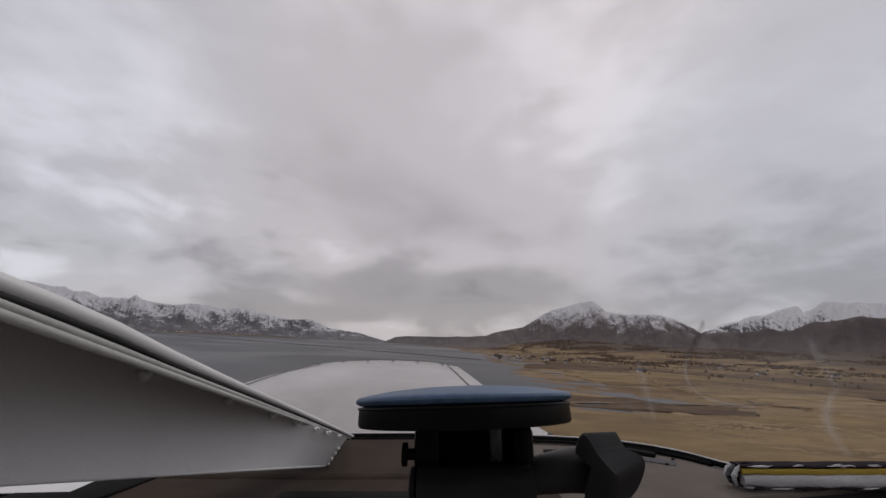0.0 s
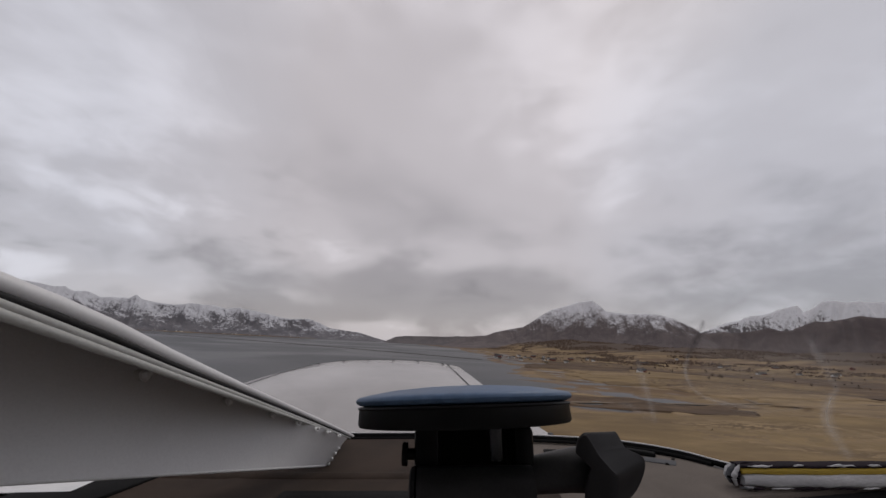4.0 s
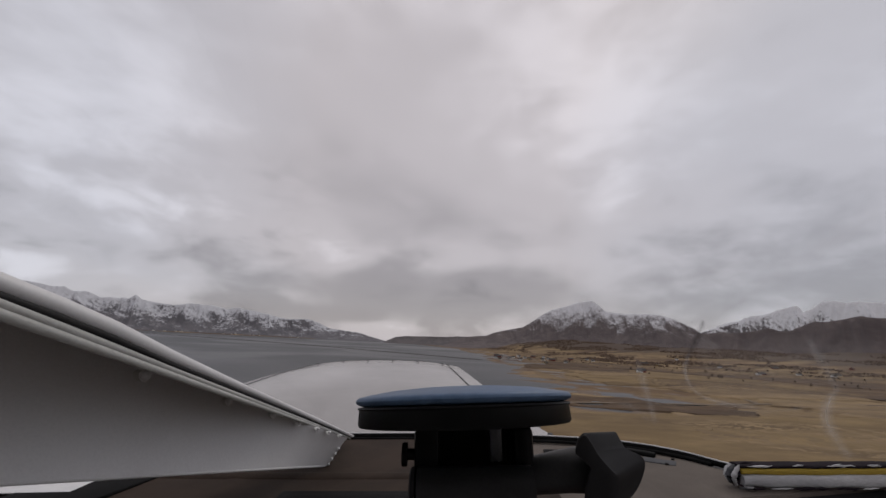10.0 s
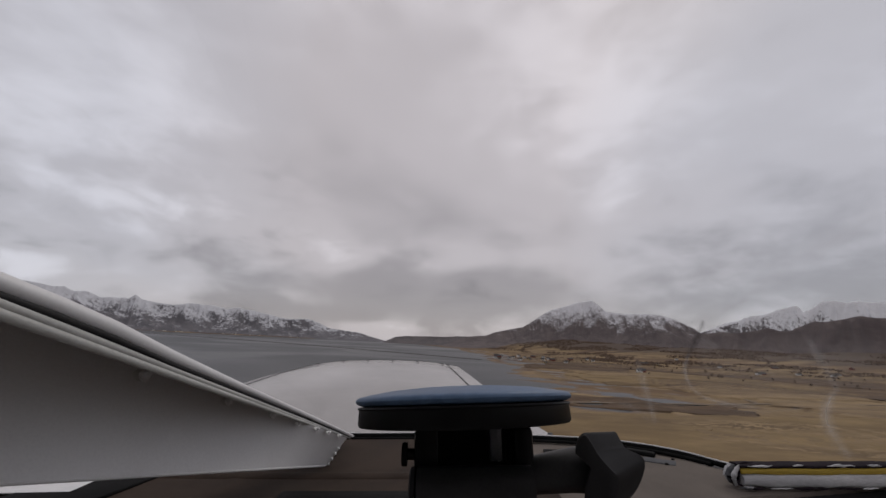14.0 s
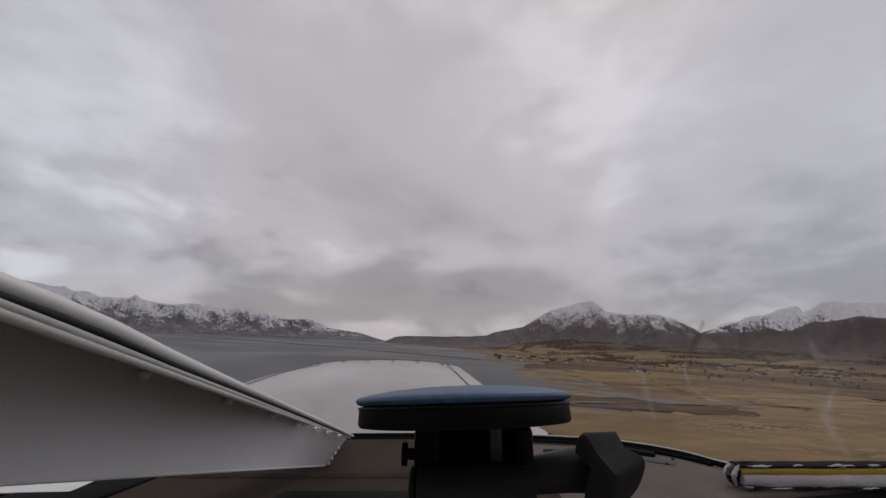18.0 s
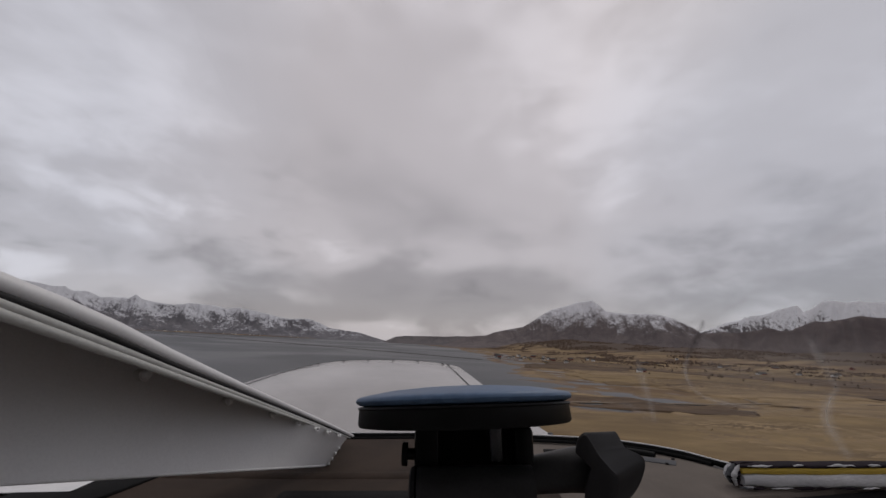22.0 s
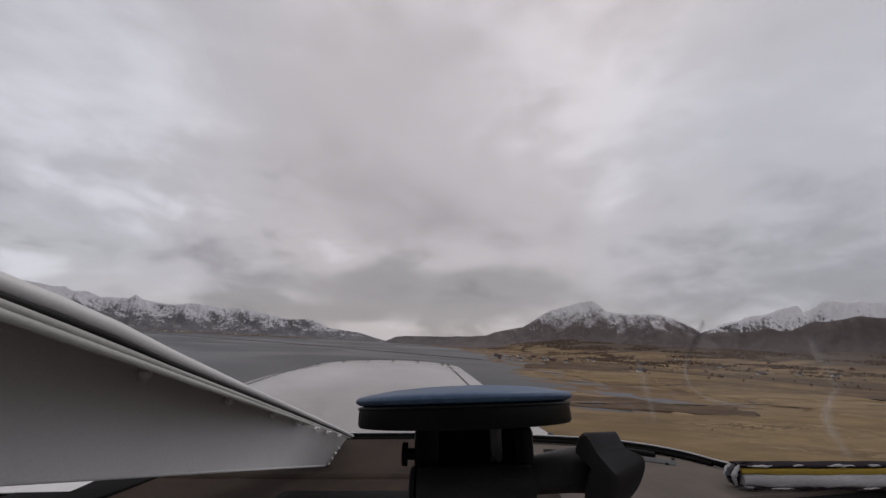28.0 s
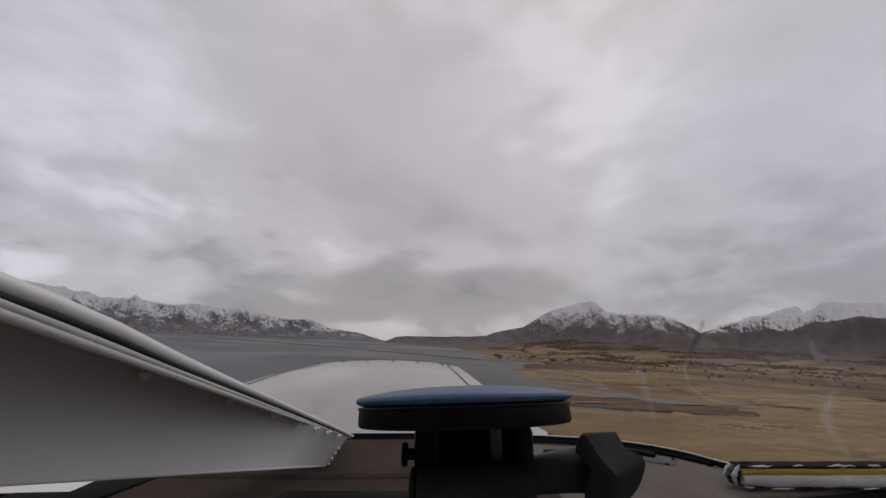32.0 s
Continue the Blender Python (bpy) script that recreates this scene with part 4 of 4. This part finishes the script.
heath_c = field_material("brown_heath", (0.099, 0.068, 0.047), (0.151, 0.105, 0.067), (0.070, 0.051, 0.037), 0.03, (0.8, 1.5, 1))


def field(name, at, wide, deep_by, turn, material, label, seed):
    """A parcel with a ragged edge, laid over the ground's own relief."""
    u, v = np.meshgrid(np.linspace(-0.5, 0.5, 64), np.linspace(-0.5, 0.5, 48), indexing="ij")
    c, si = math.cos(radians(turn)), math.sin(radians(turn))
    x = at[0] + u * wide * c - v * deep_by * si + 0.2 * wide * (fbm(u * 4 + seed, v * 6, seed, 4) - 0.5)
    y = at[1] + u * wide * si + v * deep_by * c + 0.2 * deep_by * (fbm(u * 4, v * 4 + seed, seed + 4, 4) - 0.5)
    edge_in = np.minimum(0.5 - np.abs(u), 0.5 - np.abs(v))
    ob = new(name, grid_mesh(name, np.stack([x, y, ground_height(x, y) + np.where(edge_in > 0.001, 1.9, -1.5)], -1)))
    ob.data.materials.append(material)
    return tagged(ob, label, "field", "field parcels", "structure")


field("field", (330, 290), 460, 190, 8, straw_b, "ochre cut grass field on the plain", 77)
field("field", (640, 420), 420, 150, -12, straw_a, "pale straw field on the plain", 91)
for at, wide, deep_by, turn, mat, text in (((880, 1120), 760, 300, -35, heath_c, "dark brown heath parcel on the plain"), ((1250, 1250), 700, 260, -40, heath_c, "dark brown heath parcel on the plain"),
                                            ((560, 700), 330, 120, -30, straw_a, "pale straw field on the plain"), ((760, 620), 420, 110, -35, heath_c, "dark brown heath parcel on the plain")):
    field("field", at, wide, deep_by, turn, mat, text, int(at[0]))
frng = random.Random(23)
for i in range(26):
    a, r = radians(frng.uniform(15, 50)), 430 + 1500 * (i / 26) ** 1.2
    at = (r * math.sin(a), r * math.cos(a))
    if float(ground_height(np.array([at[0]]), np.array([at[1]]))[0]) < 1.6:
        continue
    size = 60 + r * 0.13
    field("field", at, size * frng.uniform(1.0, 1.9), size * frng.uniform(0.6, 1.1), frng.uniform(-25, 25), (straw_a, straw_b, heath_c, straw_b)[i % 4],
          ("pale straw field on the plain", "ochre cut grass field on the plain", "dark brown heath parcel on the plain", "ochre cut grass field on the plain")[i % 4], i + 3)

for points, width in (([(90, 415), (240, 452), (420, 486), (700, 540), (1200, 640), (1900, 720)], 7),
                      ([(420, 486), (470, 700), (430, 1050), (400, 1400), (520, 1720), (900, 1900)], 6),
                      ([(470, 700), (800, 900), (1150, 1180), (1700, 1400)], 4.5)):
    road = part("road", lay(points, width, 0.7), road_mat)
    tagged(road, "pale worn asphalt country road across brown fields", "road", kind="structure")

mole = part("breakwater", lay([(185, 1330), (-120, 1560), (-600, 1900), (-1250, 2250), (-2000, 2600)], 12, 1.1, 3.0), rock_mat)
tagged(mole, "long low dark stone breakwater crossing the fjord", "breakwater")

BOX = {}


def shared(name, key, build, material, parent, at=(0, 0, 0)):
    """A part on mesh data that alike parts share."""
    if key not in BOX:
        bm = build()
        bmesh.ops.recalc_face_normals(bm, faces=bm.faces)
        me = bpy.data.meshes.new(name)
        bm.to_mesh(me)
        bm.free()
        BOX[key] = me
        me.materials.append(material)
    ob = new(name, BOX[key])
    ob.parent = parent
    ob.location = at
    return ob


def house(name, wall_mat, long, wide, tall, label, group):
    """A gabled timber house with door, windows, roof slabs and chimney."""
    ob = thing(name, (0, 0, 0), None, label, "house", group)
    hx, hy, ridge = long / 2, wide / 2, tall + wide * 0.42
    body_rings = [[(x, -hy, -1), (x, hy, -1), (x, hy, tall), (x, 0, ridge), (x, -hy, tall)] for x in (-hx, hx)]
    part("walls", loft(body_rings), wall_mat, ob, smooth=False)
    for sgn in (-1, 1):
        pts = [(x, sgn * y, z) for x, y, z in ((-hx - 0.5, hy + 0.6, tall - 0.5), (hx + 0.5, hy + 0.6, tall - 0.5), (hx + 0.5, 0, ridge + 0.06), (-hx - 0.5, 0, ridge + 0.06))]
        part("roof", slab(pts if sgn < 0 else pts[::-1], -0.3 if sgn < 0 else -0.3), roof_mat, ob, smooth=False)
    part("chimney", block((0.8, 0.8, 2.0), (hx * 0.35, 0.4, ridge + 0.5)), rock_mat, ob, smooth=False)
    part("door", block((1.1, 0.12, 2.1), (0, -hy - 0.05, 1.05)), roof_mat, ob, smooth=False)
    for i, x in enumerate((-hx * 0.7, -hx * 0.35, hx * 0.35, hx * 0.7)):
        for z in ((1.6, 4.0) if tall > 4.5 else (1.6,)):
            shared("window", "pane", lambda: block((1.2, 0.12, 1.3)), pane_mat, ob, (x, -hy - 0.04, z))
    for y in (-hy * 0.45, hy * 0.45):
        shared("window", "pane_end", lambda: block((0.12, 1.2, 1.3)), pane_mat, ob, (-hx - 0.04, y, 1.7))
    return ob


def stand(x, y, turn=0.0, scale=1.0):
    return pose(x, y, float(ground_height(np.array([x]), np.array([y]))[0]) + 0.2, 0, 0, turn) @ Matrix.Diagonal((scale, scale, scale, 1))


rng = random.Random(7)
types = [house("farmhouse", house_white, 13, 9, 5.4, "white timber farmhouse with a dark gabled roof", "houses on the plain"),
         house("barn", house_red, 22, 11, 5.0, "dark red timber barn with a dark gabled roof", "barns on the plain"),
         house("cottage", house_ochre, 11, 8, 3.4, "small ochre timber cottage with a dark roof", "cottages on the plain")]
SPOTS = [[(1040, 1190), (560, 1010), (1240, 1260), (700, 1620), (330, 1560)], [(1075, 1215), (585, 1045), (1700, 1500)], [(395, 1480), (900, 1500)]]
for i in range(20):
    a, r = radians(rng.uniform(9.5, 22)), rng.uniform(1350, 1950)
    SPOTS[rng.choice((0, 0, 1, 2, 2))].append((r * math.sin(a), r * math.cos(a)))
for i in range(9):
    a, r = radians(rng.uniform(22, 49)), rng.uniform(1250, 2600)
    SPOTS[rng.choice((0, 0, 1, 2))].append((r * math.sin(a), r * math.cos(a)))
for kind_of, spots in zip(types, SPOTS):
    first = True
    for x, y in spots:
        if first:
            kind_of.matrix_world = stand(x, y, rng.uniform(-40, 40))
            first = False
        else:
            copy_thing(kind_of, stand(x, y, rng.uniform(-40, 40)))


def bare_tree(seed, tall):
    """A leafless birch: tapered trunk, limbs, and a crown of fine twig clumps."""
    r = random.Random(seed)
    ob = thing("birch_tree", (0, 0, 0), None, "leafless brown birch tree at a field edge", "tree", "birch trees")
    part("trunk", tube([(0, 0, -0.5), (0.1, 0.05, tall * 0.35), (0.0, 0.15, tall * 0.7), (0.2, 0.1, tall * 0.95)], [0.28, 0.2, 0.12, 0.04], 7), bark, ob)
    crown = bmesh.new()
    for k in range(7):
        a, z = k * 2.4 + r.uniform(-0.4, 0.4), tall * r.uniform(0.35, 0.75)
        tip = Vector((math.cos(a) * tall * 0.26, math.sin(a) * tall * 0.26, z + tall * r.uniform(0.1, 0.22)))
        part("limb", tube([(0.05, 0.1, z), (tip.x * 0.5, tip.y * 0.5, z + (tip.z - z) * 0.65), tuple(tip)], [0.10, 0.06, 0.02], 5), bark, ob)
    for k in range(150):
        a, u = r.uniform(0, 6.283), r.random() ** 0.5
        c = Vector((math.cos(a) * u * tall * 0.30, math.sin(a) * u * tall * 0.30, tall * (0.66 + 0.34 * r.uniform(-1, 1) * math.sqrt(max(1 - u * u, 0)))))
        d = [c + Vector((r.gauss(0, 1), r.gauss(0, 1), r.gauss(0, 1))) * tall * 0.035 for _ in range(4)]
        v = [crown.verts.new(p) for p in d]
        for f in ((0, 1, 2), (0, 2, 3), (0, 3, 1), (1, 3, 2)):
            crown.faces.new([v[q] for q in f])
    part("crown", crown, twigs, ob, smooth=False)
    return ob


trees = [bare_tree(3, 9), bare_tree(8, 11), bare_tree(13, 7.5)]
placed = 0
while placed < 70:
    a, r = radians(rng.uniform(12, 52)), rng.uniform(1050, 2100)
    x, y = r * math.sin(a), r * math.cos(a)
    if float(ground_height(np.array([x]), np.array([y]))[0]) < 2.2:
        continue
    base = trees[placed % 3]
    if placed < 3:
        base.matrix_world = stand(x, y, rng.uniform(0, 360), rng.uniform(0.8, 1.2))
    else:
        copy_thing(base, stand(x, y, rng.uniform(0, 360), rng.uniform(0.8, 1.2)))
    placed += 1


def scrub(name, count, az0, az1, r0, r1, low_h, size, label, seed):
    """Many small twiggy clumps in drifts, as one sheet of growth."""
    g = np.random.default_rng(seed)
    a, r = np.radians(g.uniform(az0, az1, count * 6)), np.sqrt(g.uniform(r0 ** 2, r1 ** 2, count * 6))
    x, y = r * np.sin(a), r * np.cos(a)
    keep = (fbm(x / 170, y / 120, 61, 4) > 0.56) & (ground_height(x, y) > low_h)
    x, y = x[keep][:count], y[keep][:count]
    n = len(x)
    z = ground_height(x, y)
    s = size * g.uniform(0.6, 1.4, n)
    corners = np.array([(1, 0, 0), (-0.4, 0.9, 0), (-0.5, -0.85, 0), (0.2, 0.1, 1.1), (0.7, 0.6, 0.6), (-0.8, 0.1, 0.55)])
    jit = g.normal(0, 0.22, (n, 6, 3))
    v = (corners[None] + jit) * s[:, None, None] + np.stack([x, y, z - 0.3], -1)[:, None]
    f = np.array([(0, 1, 4), (1, 2, 5), (2, 0, 3), (0, 4, 3), (4, 1, 3), (1, 5, 3), (5, 2, 3)])
    faces = (f[None] + (np.arange(n) * 6)[:, None, None]).reshape(-1, 3)
    me = bpy.data.meshes.new(name)
    me.from_pydata(v.reshape(-1, 3).tolist(), [], faces.tolist())
    me.materials.append(twigs)
    return tagged(new(name, me), label, "scrub", kind="stuff")


scrub("birch_scrub", 1900, 8, 60, 1350, 2600, 2.0, 2.3, "low brown birch scrub in drifts over the plain", 5)
scrub("birch_wood", 9000, 4, 75, 1700, 3700, 6.0, 5.5, "dark leafless birch wood below the mountains", 6)

# ---- the rest of the fjord, round behind the aircraft ----
mountain("snow_peaks", snow_range, [(-128, 3.4), (-118, 4.6), (-108, 3.6), (-98, 5.0), (-88, 4.0), (-80, 4.8), (-70, 4.0)], 4300, 4900, 101, 0.3,
         "chain of snow peaks along the far side of the fjord", (2, 4))
mountain("island_hills", far_range, [(-182, 1.6), (-170, 2.4), (-158, 1.8), (-146, 2.8), (-134, 1.9)], 4200, 4850, 113, 0.3,
         "low snow-flecked hills across the open water", (3, 4))
mountain("heath_ridge", dark_peak, [(66, 2.6), (82, 3.6), (98, 2.4), (116, 3.2), (136, 2.2), (156, 2.8), (176, 1.8)], 4100, 4850, 127, 0.2,
         "dark heath ridge with patches of old snow", (4, 3))


def islet(name, at, long, wide, tall, turn, seed, label):
    """A low grassy islet with a ragged rocky rim."""
    u, v = np.meshgrid(np.linspace(-1.25, 1.25, 120), np.linspace(-1.25, 1.25, 60), indexing="ij")
    rough = fbm(u * 4 + seed, v * 4, seed, 5)
    d = 1 - np.hypot(u, v) + 0.9 * (rough - 0.5)
    z = -3 + (tall + 3) * ramp01(d, -0.15, 0.5) + 1.5 * (rough - 0.5)
    c, si = math.cos(radians(turn)), math.sin(radians(turn))
    x, y = u * long / 2, v * wide / 2
    ob = new(name, grid_mesh(name, np.stack([at[0] + x * c - y * si, at[1] + x * si + y * c, z], -1)))
    ob.data.materials.append(ground_mat)
    return tagged(ob, label, "islet")


islet("islet", (-1500, 180), 620, 120, 5, 100, 5, "narrow brown islet carrying the bridge causeway")
islet("islet", (-2050, 620), 900, 90, 4, 118, 9, "thin dark islet beyond the bridge")
peninsula = islet("peninsula", (-1500, -1750), 2400, 620, 8, 62, 14, "flat straw-brown peninsula with a rocky shore and an airstrip")
strip_line = part("runway", block((1500, 28, 0.6), (-1480, -1700, 6.6), (0, 0, 62)), road_mat, None, smooth=False)
tagged(strip_line, "grey asphalt airstrip along the peninsula", "runway", kind="structure")

bridge = thing("road_bridge", (-1330, 330, 0), None, "long grey concrete road bridge arching over the sound", "bridge")
DECK = smooth_line([(-1480, 60, 6), (-1420, 200, 16), (-1330, 330, 27), (-1180, 450, 27), (-1010, 560, 16), (-860, 640, 6)], 10)
rings = []
for i, p in enumerate(DECK):
    way = (DECK[min(i + 1, len(DECK) - 1)] - DECK[max(i - 1, 0)]).normalized()
    side = Vector((-way.y, way.x, 0)).normalized() * 4.5
    rings.append([p - side, p + side, p + side * 0.9 - Vector((0, 0, 1.6)), p - side * 0.9 - Vector((0, 0, 1.6))])
part("deck", loft(rings), concrete, bridge)
for sgn in (-1, 1):
    line = []
    for i, p in enumerate(DECK):
        way = (DECK[min(i + 1, len(DECK) - 1)] - DECK[max(i - 1, 0)]).normalized()
        line.append(p + Vector((-way.y, way.x, 0)).normalized() * 4.3 * sgn + Vector((0, 0, 0.9)))
    part("parapet", tube(line, 0.25, 6), concrete, bridge)
for p in DECK[2:-2:2]:
    part("pier", tube([(p.x, p.y, -3), (p.x, p.y, p.z - 1.2)], [1.6, 1.2], 10), concrete, bridge)

# Hamlet on the foreshore under the long range.
a0 = radians(-27)
islet("foreshore", (4130 * math.sin(a0), 4130 * math.cos(a0)), 1500, 150, 5, 29, 31, "low dark foreshore with a hamlet under the snowy range")
far_house = house("shore_house", house_white, 16, 10, 6.0, "white shore house under the snowy range", "houses on the foreshore")
hr = random.Random(11)
for i in range(14):
    t = hr.uniform(-0.42, 0.42) * 1500
    c, si = math.cos(radians(29)), math.sin(radians(29))
    m = pose(4130 * math.sin(a0) + t * c, 4130 * math.cos(a0) + t * si, 4.6, 0, 0, hr.uniform(-30, 60))
    if i == 0:
        far_house.matrix_world = m
    else:
        copy_thing(far_house, m)
